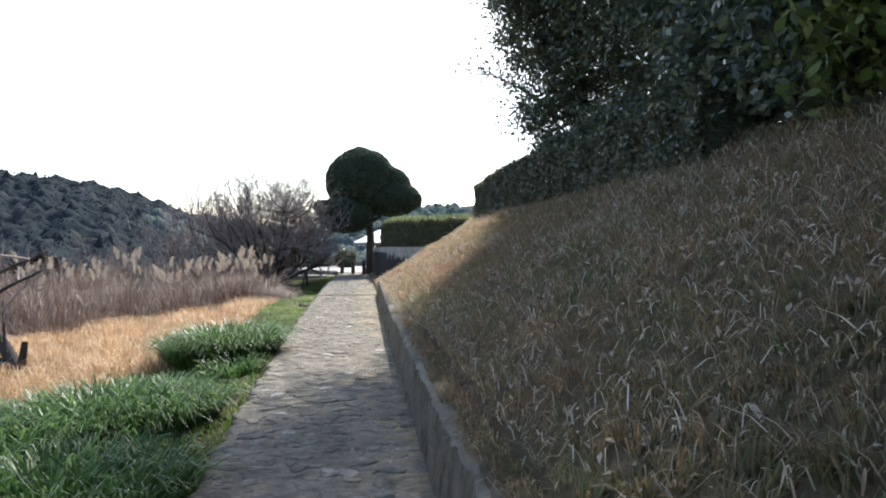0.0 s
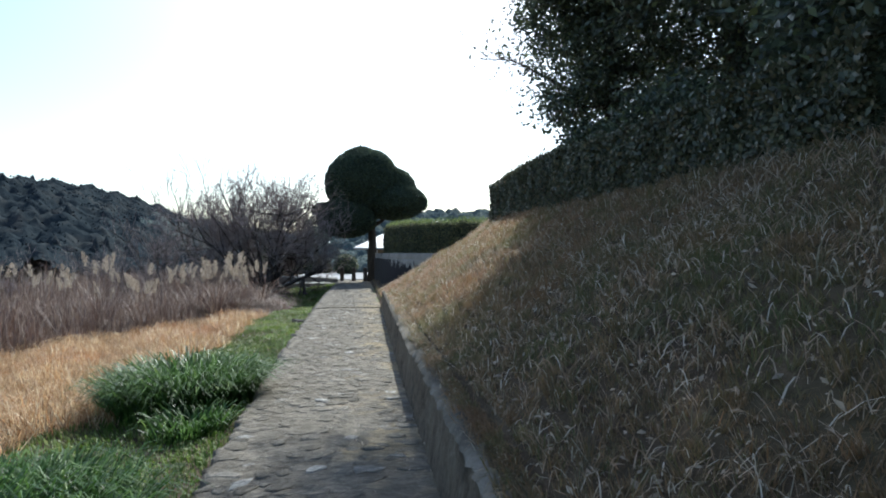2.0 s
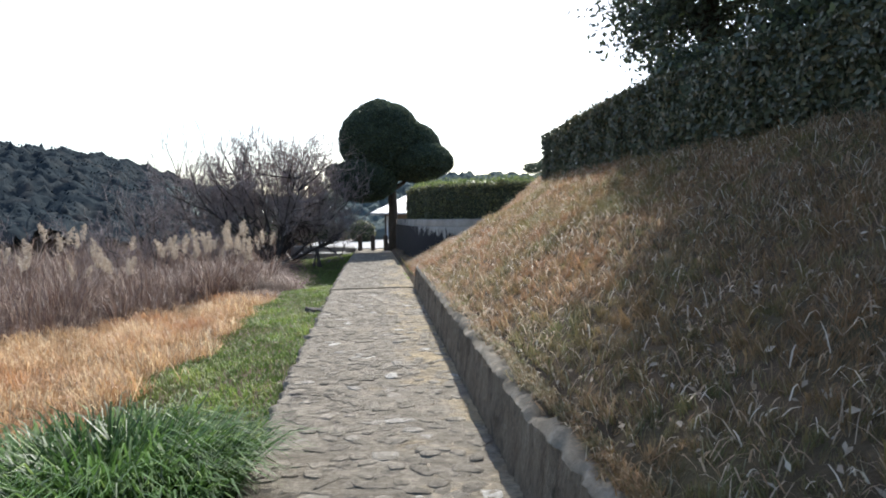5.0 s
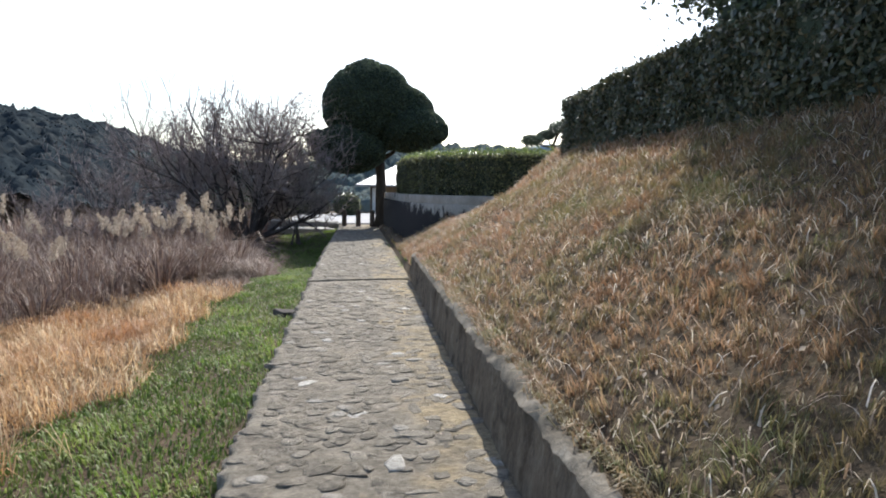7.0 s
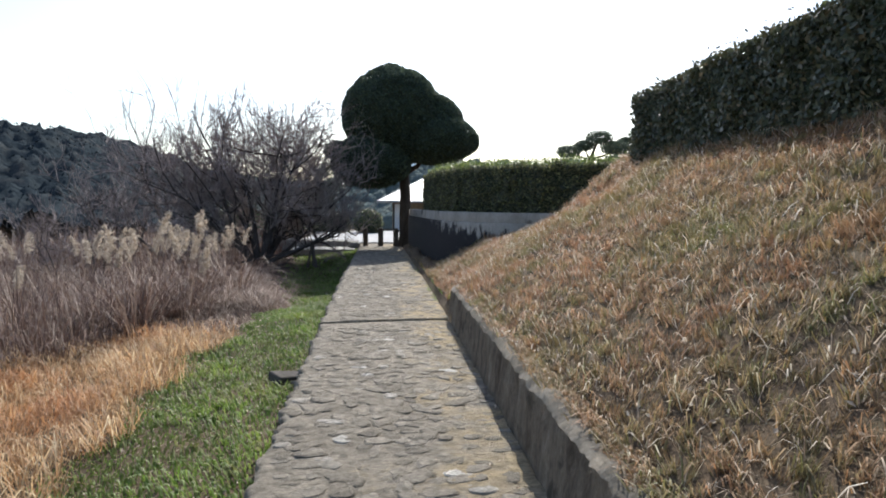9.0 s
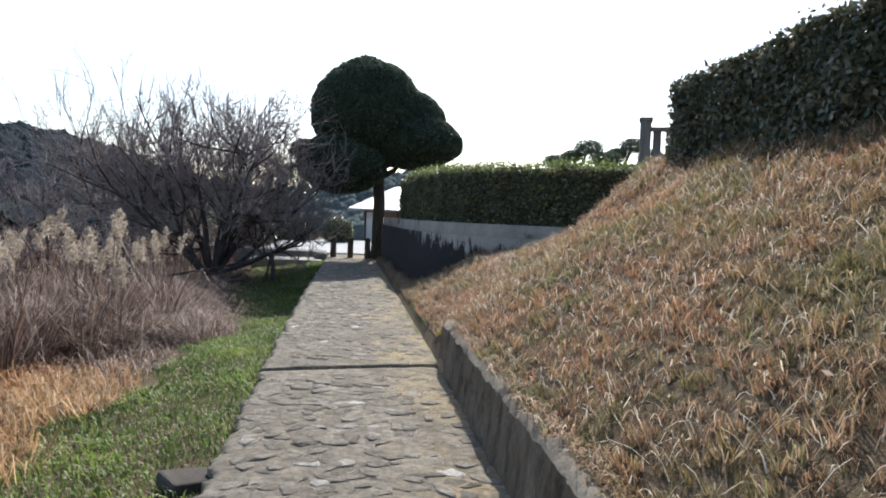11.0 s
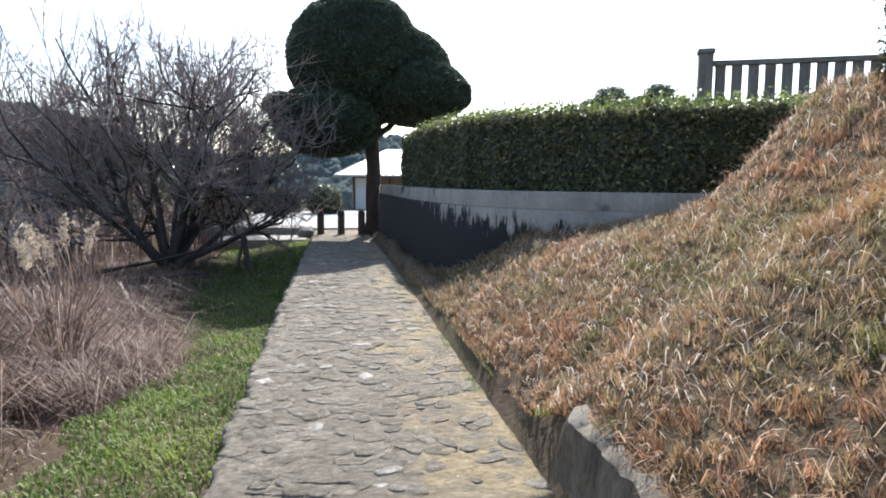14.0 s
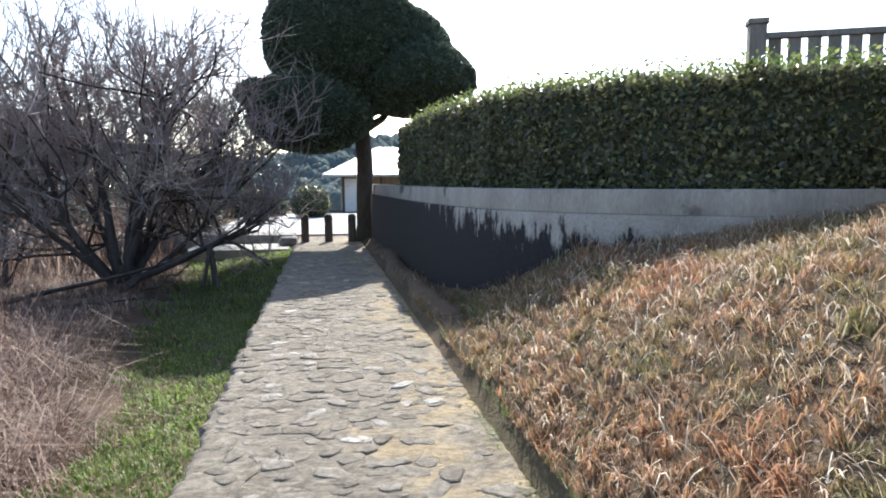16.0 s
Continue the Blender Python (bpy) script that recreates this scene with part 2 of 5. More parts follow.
# wall under hedge: concrete courses with dark growth, painted shade, pale run marks below
def stained_shaded_wall():
    m, nd, ln, bs = nodes_of("stained_shaded_concrete")
    big = noise_at(nd, ln, 1.6, 5, 0.65, (1, 1, 0.5))
    fine = noise_at(nd, ln, 40, 4, 0.7)
    r = ramp(nd, [(0.25, (0.23, 0.205, 0.175)), (0.5, (0.34, 0.305, 0.265)), (0.75, (0.45, 0.41, 0.36))])
    ln.new(big.outputs[0], r.inputs[0])
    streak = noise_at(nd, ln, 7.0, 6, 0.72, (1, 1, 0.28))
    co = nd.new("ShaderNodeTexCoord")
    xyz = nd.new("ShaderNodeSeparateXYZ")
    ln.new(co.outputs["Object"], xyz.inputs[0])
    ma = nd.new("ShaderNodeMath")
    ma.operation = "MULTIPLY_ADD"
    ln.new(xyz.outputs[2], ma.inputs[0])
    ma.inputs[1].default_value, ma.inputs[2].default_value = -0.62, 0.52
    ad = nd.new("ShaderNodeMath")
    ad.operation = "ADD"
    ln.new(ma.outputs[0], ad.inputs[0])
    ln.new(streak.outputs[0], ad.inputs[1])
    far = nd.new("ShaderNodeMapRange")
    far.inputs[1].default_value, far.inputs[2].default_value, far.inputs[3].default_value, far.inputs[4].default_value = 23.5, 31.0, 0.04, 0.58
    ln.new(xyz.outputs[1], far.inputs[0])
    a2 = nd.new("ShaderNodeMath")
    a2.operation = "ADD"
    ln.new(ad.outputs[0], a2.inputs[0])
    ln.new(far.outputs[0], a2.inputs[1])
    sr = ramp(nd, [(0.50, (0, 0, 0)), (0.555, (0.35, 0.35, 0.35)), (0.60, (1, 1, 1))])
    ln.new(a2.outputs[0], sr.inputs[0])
    # near-black mix covers growth and the shade at the wall's foot
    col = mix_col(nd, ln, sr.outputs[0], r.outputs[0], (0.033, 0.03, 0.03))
    g = ramp(nd, [(0.3, (0.6, 0.6, 0.6)), (0.7, (1.2, 1.2, 1.2))])
    ln.new(fine.outputs[0], g.inputs[0])
    ln.new(mix_col(nd, ln, 0.6, col, g.outputs[0], "MULTIPLY"), bs.inputs["Base Color"])
    bs.inputs["Roughness"].default_value = 0.93
    bs.inputs["Specular IOR Level"].default_value = 0.12
    bp = nd.new("ShaderNodeBump")
    bp.inputs["Strength"].default_value, bp.inputs["Distance"].default_value = 0.7, 0.012
    ln.new(fine.outputs[0], bp.inputs["Height"])
    ln.new(bp.outputs[0], bs.inputs["Normal"])
    return m


def stone_mat():
    m, nd, ln, bs = nodes_of("path_stone")
    info = nd.new("ShaderNodeObjectInfo")
    geo = nd.new("ShaderNodeNewGeometry")
    ad = nd.new("ShaderNodeMath")
    ad.operation = "ADD"
    fr = nd.new("ShaderNodeMath")
    fr.operation = "FRACT"
    ln.new(info.outputs["Random"], ad.inputs[0])
    ln.new(geo.outputs["Random Per Island"], ad.inputs[1])
    ln.new(ad.outputs[0], fr.inputs[0])
    r = ramp(nd, [(0.0, (0.165, 0.147, 0.12)), (0.5, (0.218, 0.195, 0.16)), (0.9, (0.26, 0.235, 0.195)), (0.965, (0.31, 0.29, 0.255)), (1.0, (0.50, 0.48, 0.44))])
    ln.new(fr.outputs[0], r.inputs[0])
    fine = noise_at(nd, ln, 15, 9, 0.8)
    g = ramp(nd, [(0.36, (0.38, 0.38, 0.37)), (0.52, (1.0, 1.0, 1.0)), (0.66, (1.6, 1.6, 1.58))])
    ln.new(fine.outputs[0], g.inputs[0])
    ln.new(mix_col(nd, ln, 0.7, r.outputs[0], g.outputs[0], "MULTIPLY"), bs.inputs["Base Color"])
    bs.inputs["Roughness"].default_value = 0.93
    bs.inputs["Specular IOR Level"].default_value = 0.15
    bp = nd.new("ShaderNodeBump")
    bp.inputs["Strength"].default_value, bp.inputs["Distance"].default_value = 1.0, 0.03
    ln.new(fine.outputs[0], bp.inputs["Height"])
    ln.new(bp.outputs[0], bs.inputs["Normal"])
    return m


def path_mat():
    """Grey mortar; ochre sand drifted along the bank side and in patches."""
    m, nd, ln, bs = nodes_of("path_mortar")
    big, mid, fine = noise_at(nd, ln, 2.6, 5, 0.65), noise_at(nd, ln, 1.1, 5, 0.65), noise_at(nd, ln, 15, 9, 0.78, (0.8, 1.5, 1))
    r = ramp(nd, [(0.25, (0.142, 0.124, 0.10)), (0.5, (0.22, 0.196, 0.158)), (0.75, (0.298, 0.266, 0.215))])
    ln.new(big.outputs[0], r.inputs[0])
    co = nd.new("ShaderNodeTexCoord")
    xyz = nd.new("ShaderNodeSeparateXYZ")
    ln.new(co.outputs["Object"], xyz.inputs[0])
    ma = nd.new("ShaderNodeMath")
    ma.operation = "MULTIPLY_ADD"
    ln.new(xyz.outputs[0], ma.inputs[0])
    ma.inputs[1].default_value, ma.inputs[2].default_value = 0.22, -0.06
    ad = nd.new("ShaderNodeMath")
    ad.operation = "ADD"
    ln.new(ma.outputs[0], ad.inputs[0])
    ln.new(mid.outputs[0], ad.inputs[1])
    far = nd.new("ShaderNodeMapRange")
    far.inputs[1].default_value, far.inputs[2].default_value, far.inputs[3].default_value, far.inputs[4].default_value = 9.0, 20.0, 0.0, 0.03
    ln.new(xyz.outputs[1], far.inputs[0])
    a2 = nd.new("ShaderNodeMath")
    a2.operation = "ADD"
    ln.new(ad.outputs[0], a2.inputs[0])
    ln.new(far.outputs[0], a2.inputs[1])
    sr = ramp(nd, [(0.53, (0, 0, 0)), (0.68, (0.7, 0.7, 0.7))])
    ln.new(a2.outputs[0], sr.inputs[0])
    col = mix_col(nd, ln, sr.outputs[0], r.outputs[0], (0.36, 0.285, 0.17))
    g = ramp(nd, [(0.36, (0.42, 0.42, 0.42)), (0.52, (1.0, 1.0, 1.0)), (0.66, (1.6, 1.6, 1.6))])
    ln.new(fine.outputs[0], g.inputs[0])
    ln.new(mix_col(nd, ln, 0.75, col, g.outputs[0], "MULTIPLY"), bs.inputs["Base Color"])
    bs.inputs["Roughness"].default_value = 0.93
    bs.inputs["Specular IOR Level"].default_value = 0.12
    bp = nd.new("ShaderNodeBump")
    bp.inputs["Strength"].default_value, bp.inputs["Distance"].default_value = 1.0, 0.03
    ln.new(fine.outputs[0], bp.inputs["Height"])
    ln.new(bp.outputs[0], bs.inputs["Normal"])
    return m


M_path = path_mat()
M_stained_shaded = stained_shaded_wall()
M_stone = stone_mat()

# ---------------------------------------------------------------- mesh helpers
rng = np.random.default_rng(7)


def mesh_np(name, verts, tris, material, smooth=False):
    verts, tris = np.asarray(verts, np.float32), np.asarray(tris, np.int32)
    me = bpy.data.meshes.new(name)
    me.vertices.add(len(verts))
    me.vertices.foreach_set("co", verts.ravel())
    k = tris.shape[1]
    me.loops.add(tris.size)
    me.loops.foreach_set("vertex_index", tris.ravel())
    me.polygons.add(len(tris))
    me.polygons.foreach_set("loop_start", np.arange(0, tris.size, k, dtype=np.int32))
    me.polygons.foreach_set("loop_total", np.full(len(tris), k, np.int32))
    if smooth:
        me.polygons.foreach_set("use_smooth", np.ones(len(tris), bool))
    me.update(calc_edges=True)
    me.validate()
    me.materials.append(material)
    return me


def put(name, me, parent=None, label=""):
    ob = new(name, me)
    if parent is not None:
        ob.parent = parent
    if label:
        ob["label"] = label
    return ob


def part(name, bm, material, parent=None, label="", smooth=False):
    me = bpy.data.meshes.new(name)
    bm.to_mesh(me)
    bm.free()
    if smooth:
        me.polygons.foreach_set("use_smooth", np.ones(len(me.polygons), bool))
    me.materials.append(material)
    return put(name, me, parent, label)


def box(bm, lo, hi, bevel=0.0, m=None):
    lo, hi = Vector(lo), Vector(hi)
    made = bmesh.ops.create_cube(bm, size=1.0, matrix=Matrix.LocRotScale((lo + hi) / 2, None, hi - lo))["verts"]
    if bevel:
        edges = list({e for v in made for e in v.link_edges})
        got = bmesh.ops.bevel(bm, geom=edges, offset=bevel, segments=2, affect="EDGES", profile=0.5)
        made = list({v for f in got["faces"] for v in f.verts} | {v for v in made if v.is_valid})
    if m is not None:
        bmesh.ops.transform(bm, matrix=m, verts=made)
    return made


def tube_np(pts, radii, sides=6):
    """Tapered tube along a line: quads as two triangles."""
    pts, radii = np.asarray(pts, float), np.asarray(radii, float)
    n = len(pts)
    tan = np.gradient(pts, axis=0)
    tan /= np.linalg.norm(tan, axis=1)[:, None] + 1e-9
    ref = np.where(np.abs(tan[:, 2:3]) > 0.9, np.array([[1.0, 0, 0]]), np.array([[0, 0, 1.0]]))
    a = np.cross(tan, ref)
    a /= np.linalg.norm(a, axis=1)[:, None] + 1e-9
    b = np.cross(tan, a)
    ang = np.linspace(0, 2 * np.pi, sides, endpoint=False)
    v = pts[:, None] + radii[:, None, None] * (np.cos(ang)[None, :, None] * a[:, None] + np.sin(ang)[None, :, None] * b[:, None])
    f = []
    for i in range(n - 1):
        for j in range(sides):
            p, q = i * sides + j, i * sides + (j + 1) % sides
            f += [(p, q, q + sides), (p, q + sides, p + sides)]
    return v.reshape(-1, 3), np.array(f, int)


def merged(pieces):
    vs, fs, off = [], [], 0
    for v, f in pieces:
        vs.append(v)
        fs.append(f + off)
        off += len(v)
    return np.concatenate(vs), np.concatenate(fs)


def blades_np(root, height, width, az, lean, droop, fine=True):
    """Curved strips of grass: root Nx3; az: way in which they lean; lean: sideways reach / height; droop: how far the tip falls back."""
    n = len(root)
    d = np.stack([np.cos(az), np.sin(az), np.zeros(n)], 1)
    tw = az + rng.normal(0, 0.7, n)
    s = np.stack([-np.sin(tw), np.cos(tw), np.zeros(n)], 1) * (width / 2)[:, None]
    up = np.array([0, 0, 1.0])
    h = height[:, None]
    tip = root + up * h * (1.0 - droop)[:, None] + d * h * (lean * 1.25)[:, None]
    if fine:
        mid = root + up * h * 0.55 + d * h * (lean * 0.38)[:, None]
        mid2 = root + up * h * (0.9 - 0.25 * droop)[:, None] + d * h * (lean * 0.8)[:, None]
        v = np.stack([root - s, root + s, mid - s * 0.9, mid + s * 0.9, mid2 - s * 0.6, mid2 + s * 0.6, tip], 1)
        t = np.array([[0, 1, 3], [0, 3, 2], [2, 3, 5], [2, 5, 4], [4, 5, 6]])
    else:
        mid = root + up * h * (0.72 - 0.1 * droop)[:, None] + d * h * (lean * 0.5)[:, None]
        v = np.stack([root - s, root + s, mid - s * 0.8, mid + s * 0.8, tip], 1)
        t = np.array([[0, 1, 3], [0, 3, 2], [2, 3, 4]])
    k = v.shape[1]
    f = (np.arange(n) * k)[:, None, None] + t[None]
    return v.reshape(-1, 3), f.reshape(-1, 3)


def leaves_np(pos, nrm, length, width, fold=0.25):
    """Small folded leaves at pos, facing roughly nrm."""
    n = len(pos)
    nrm = nrm / (np.linalg.norm(nrm, axis=1)[:, None] + 1e-9)
    r = rng.normal(size=(n, 3))
    a = np.cross(nrm, r)
    a /= np.linalg.norm(a, axis=1)[:, None] + 1e-9
    b = np.cross(nrm, a)
    L, W = (length / 2)[:, None], (width / 2)[:, None]
    v = np.stack([pos - a * L, pos + b * W + nrm * W * fold, pos + a * L, pos - b * W + nrm * W * fold], 1)
    t = np.array([[0, 1, 2], [0, 2, 3]])
    f = (np.arange(n) * 4)[:, None, None] + t[None]
    return v.reshape(-1, 3), f.reshape(-1, 3)


def smooth01(a, b, v):
    k = np.clip((v - a) / (b - a), 0, 1)
    return k * k * (3 - 2 * k)


def bumps(x, y, seed=0.0):
    return (np.sin(1.7 * x + 0.6 * y + seed) + np.sin(0.9 * x - 1.9 * y + 2.1 * seed) + np.sin(3.1 * x + 2.3 * y + seed * 3) * 0.5 + np.sin(5.3 * x - 4.1 * y) * 0.3) / 2.8


# ---------------------------------------------------------------- ground
JOINT_Y, PATH_END = 19.2, 36.4
WALL_LINE = [(1.06, 34.3), (1.14, 31.6), (1.26, 28.5), (1.52, 26.2), (1.95, 25.0), (2.75, 24.1), (3.9, 23.35), (5.6, 22.9), (9.0, 22.6)]


def left_edge(y):
    return np.interp(y, [-6, 3.9, 6.6, 12, 19, 25, 28, 36.4], [-0.66, -0.66, -0.74, -0.85, -0.88, -0.86, -0.80, -0.72])


def right_edge(y):
    return np.interp(y, [-6, 4, 10, 15, 19, 28, 36.4], [0.72, 0.72, 0.74, 0.80, 0.86, 0.86, 0.80])


def wall_x(y):
    return np.interp(-y, [-p[1] for p in WALL_LINE], [p[0] for p in WALL_LINE])


def wooded_hill(x, y):
    return 22 * np.exp(-(np.clip(x + 115, 0, None) / 58) ** 4 - ((y - 215) / 85) ** 4)


def ground_z(x, y):
    x, y = np.asarray(x, float), np.asarray(y, float)
    # hollow to the left of the walk, valley beyond
    d = np.clip(-0.85 - x, 0, None)
    left = -0.13 - 0.10 * np.minimum(d, 6.0) - 4.6 * smooth01(8, 45, d)
    left = left + 0.04 * bumps(x, y, 1.0) * np.clip(d, 0, 1)
    # shallow swale beside the far part of the walk
    left = left - 0.5 * smooth01(20, 26, y) * (1 - smooth01(29, 33, y)) * smooth01(-3.4, -2.0, x)
    # bank to the right
    front = 0.40 - 0.28 * smooth01(19.2, 20.2, y) * (1 - 0.65 * smooth01(3.0, 4.2, x))
    up = front + 0.66 * np.clip(x - 0.92, 0, 1.4) + 0.52 * np.clip(x - 2.32, 0, 0.58) + 0.66 * np.clip(x - 2.9, 0, 1.3) + 0.10 * np.clip(x - 4.2, 0, 12) + 0.04 * np.clip(x - 16, 0, 30)
    low = 0.09 + 0.60 * np.clip(x - 0.92 - 0.45 * smooth01(23.5, 26.0, y), 0, 1.15) + 0.2 * np.clip(x - 2.07, 0, 3)
    ridge = 21.9 + 0.22 * np.clip(x - 3.0, 0, 4)
    k = smooth01(0, 1, (y - ridge + 0.5 + 0.9 * np.clip(2.6 - x, 0, 1)) / (0.7 + 1.6 * np.clip(3.2 - x, 0, 2.2)))
    bank = up * (1 - k) + low * k
    bank = bank + 0.035 * bumps(1.6 * x, 1.6 * y, 2.0) * np.clip(x - 1.0, 0, 1)
    # upper terrace behind the hedge wall
    back = smooth01(0.7, 1.2, x - wall_x(y)) * smooth01(23.6, 24.2, y) * (1 - smooth01(33, 37, y))
    bank = bank * (1 - back) + (1.3 + 1.6 * smooth01(3.2, 7.0, x - 0.1)) * back
    z = np.where(x < 0, left, np.where(x < 0.92, np.where(y < 19.2, -0.13, np.where(x < 0.8, -0.13, -0.035)), bank))
    # level forecourt, falling away behind it
    flat = smooth01(35.5, 37.5, y)
    z = z * (1 - flat * smooth01(-9, -5, x)) + (-0.06) * flat * smooth01(-9, -5, x)
    fall = smooth01(52, 120, y) * smooth01(-60, -10, x)
    z = z - 9.0 * fall
    # wooded hill across the valley, and slopes far ahead
    z = z + wooded_hill(x, y)
    z = z + 26 * np.exp(-(((x - 60) / 120) ** 2 + ((y - 330) / 80) ** 2))
    return z


def spaced(fine_lo, fine_hi, step, out, grow=1.25):
    c = list(np.arange(fine_lo, fine_hi + 1e-6, step))
    s, v = step, fine_hi
    while v < out:
        s *= grow
        v += s
        c.append(v)
    s, v = step, fine_lo
    while v > -out:
        s *= grow
        v -= s
        c.insert(0, v)
    return np.array(c)


gx, gy = spaced(-7.0, 6.0, 0.16, 1500), spaced(-4.0, 37.0, 0.2, 1500)
GX, GY = np.meshgrid(gx, gy)
GV = np.stack([GX.ravel(), GY.ravel(), ground_z(GX, GY).ravel()], 1)
w = len(gx)
idx = (np.arange(len(gy) - 1)[:, None] * w + np.arange(w - 1)[None]).ravel()
GF = np.stack([idx, idx + 1, idx + w + 1, idx + w], 1)
tagged(put("ground", mesh_np("ground", GV, GF, M_soil, True)), "brown soil with thin grass under the plants", "ground", kind="structure")


def scatter(n, x0, x1, y0, y1, keep=None, seed=1):
    g = np.random.default_rng(seed)
    x, y = g.uniform(x0, x1, n), g.uniform(y0, y1, n)
    if keep is not None:
        ok = keep(x, y, g)
        x, y = x[ok], y[ok]
    return np.stack([x, y, ground_z(x, y) - 0.01], 1)


# ---------------------------------------------------------------- path
def path_surface(x, y):
    """Uneven mortar bed, a little higher past the joint."""
    z = 0.005 * bumps(9 * x, 9 * y, 0.3) + 0.005 * bumps(23 * x, 27 * y, 1.3) + 0.003 * bumps(31 * x, 47 * y, 2.3)
    z = z - 0.012 * np.abs(x) ** 2
    return z - 0.03 + 0.028 * smooth01(JOINT_Y - 0.05, JOINT_Y + 0.05, y - 0.12 * x)


def path_slab(y0, y1, name, label):
    ny, nx = int((y1 - y0) / 0.035), 44
    ys = np.linspace(y0, y1, ny)
    u = np.linspace(0, 1, nx)
    skew = 0.12
    Y = np.repeat(ys[:, None], nx, 1)
    L = left_edge(ys) + 0.018 * np.sin(ys * 5.1) + 0.014 * np.sin(ys * 13.7) + 0.012 * np.sin(ys * 31.0) + rng.normal(0, 0.009, ny)
    R = right_edge(ys) + 0.012 * np.sin(ys * 4.3) + 0.02
    X = L[:, None] + (R - L)[:, None] * u[None]
    Y = Y + skew * X * (np.abs(Y - JOINT_Y) < 3) * (1 - np.abs(Y - JOINT_Y) / 3)
    Z = path_surface(X, Y)
    Z[:, 0] -= 0.014
    top = np.stack([X, Y, Z], 2).reshape(-1, 3)
    low = top.copy()
    low[:, 2] = -0.26
    V = np.concatenate([top, low])
    n = nx * ny
    i = (np.arange(ny - 1)[:, None] * nx + np.arange(nx - 1)[None]).ravel()
    F = [np.stack([i, i + 1, i + nx + 1, i + nx], 1)]
    a = np.arange(ny - 1) * nx
    F.append(np.stack([a, a + nx, a + nx + n, a + n], 1))
    b = a + nx - 1
    F.append(np.stack([b + nx, b, b + n, b + nx + n], 1))
    c = np.arange(nx - 1)
    F.append(np.stack([c + 1, c, c + n, c + 1 + n], 1))
    d = (ny - 1) * nx + c
    F.append(np.stack([d, d + 1, d + 1 + n, d + n], 1))
    return tagged(put(name, mesh_np(name, V, np.concatenate(F), M_path, False)), label, "path", kind="structure")


path_near = path_slab(-5.0, JOINT_Y - 0.025, "path_1", "worn grey stone and mortar footpath with sandy patches")
path_far = path_slab(JOINT_Y + 0.025, PATH_END, "path_2", "worn grey stone footpath slightly raised past a dark joint")

# ---------------------------------------------------------------- kerb wall along the bank
def kerb_wall():
    """Low cast wall: pitted, gouged face, ragged chipped head, broken far end."""
    ys = np.arange(-5.0, 19.46, 0.045)
    g = np.random.default_rng(17)
    rows = np.array([-0.2, -0.03, 0.06, 0.14, 0.21, 0.28, 0.34, 0.39])
    V, F, C = [], [], []
    m = len(rows) + 4
    jag = np.convolve(g.normal(0, 0.022, len(ys) + 4), np.ones(3) / 2.2, "valid")
    for k, y in enumerate(ys):
        x = float(right_edge(y))
        top = 0.425 + 0.014 * math.sin(y * 3.3) + float(np.clip(jag[k], -0.035, 0.03)) - 0.25 * float(smooth01(19.3, 19.47, y))
        groove = max(0.0, noise.noise(Vector((0.0, y * 7.0, 3.0))) - 0.12) * 0.07
        for z in rows:
            q = max(0.0, z) / 0.42
            n = 0.016 * noise.noise(Vector((z * 5.0, y * 3.0, 0.0))) + 0.009 * noise.noise(Vector((z * 15.0, y * 14.0, 5.0))) + 0.005 * float(g.normal())
            V.append((x + 0.035 * q + n + groove * q, y, z * min(1.0, (top - 0.015) / 0.405) if z > 0 else z))
        chip = abs(float(g.normal(0, 0.014)))
        V += [(x + 0.055 + chip + groove, y, top), (x + 0.13 + float(g.normal(0, 0.012)), y, top + float(g.normal(0, 0.012))), (x + 0.19, y, top - 0.03), (x + 0.21, y, -0.2)]
    for k in range(len(ys) - 1):
        for j in range(m - 1):
            i = k * m + j
            (C if j in (len(rows) - 1, len(rows)) else F).append((i, i + m, i + m + 1, i + 1))
    V, F, C = np.array(V), np.array(F), np.array(C)
    e = (len(ys) - 1) * m
    ob = tagged(put("retaining_wall", mesh_np("retaining_wall", V, F, M_wall)), "low brown-grey concrete retaining wall with chipped ragged top", "retaining wall", kind="structure")
    bm = bmesh.new()
    bm.faces.new([bm.verts.new(V[e + j]) for j in range(m)])
    part("end_face", bm, M_wall, ob)
    put("worn_top", mesh_np("worn_top", V, C, M_kerb), ob, "pale chipped top edge")
    return ob


kerb_wall()

def rough_rock(name, centre, size, seed, material, label, category="rock", turn=0):
    bm = bmesh.new()
    bmesh.ops.create_icosphere(bm, subdivisions=3, radius=0.5)
    for v in bm.verts:
        c = v.co.copy()
        n = noise.noise(c * 2.3 + Vector((seed, 0, 0))) * 0.22 + noise.noise(c * 5.5 + Vector((0, seed, 0))) * 0.10
        q = Vector((math.copysign(abs(c.x * 2) ** 0.6, c.x), math.copysign(abs(c.y * 2) ** 0.6, c.y), math.copysign(abs(c.z * 2) ** 0.6, c.z))) * 0.5
        v.co = q * (1 + n)
    bmesh.ops.transform(bm, matrix=Matrix.LocRotScale(centre, Euler((0, 0, radians(turn))), size), verts=bm.verts)
    return tagged(part(name, bm, material), label, category)



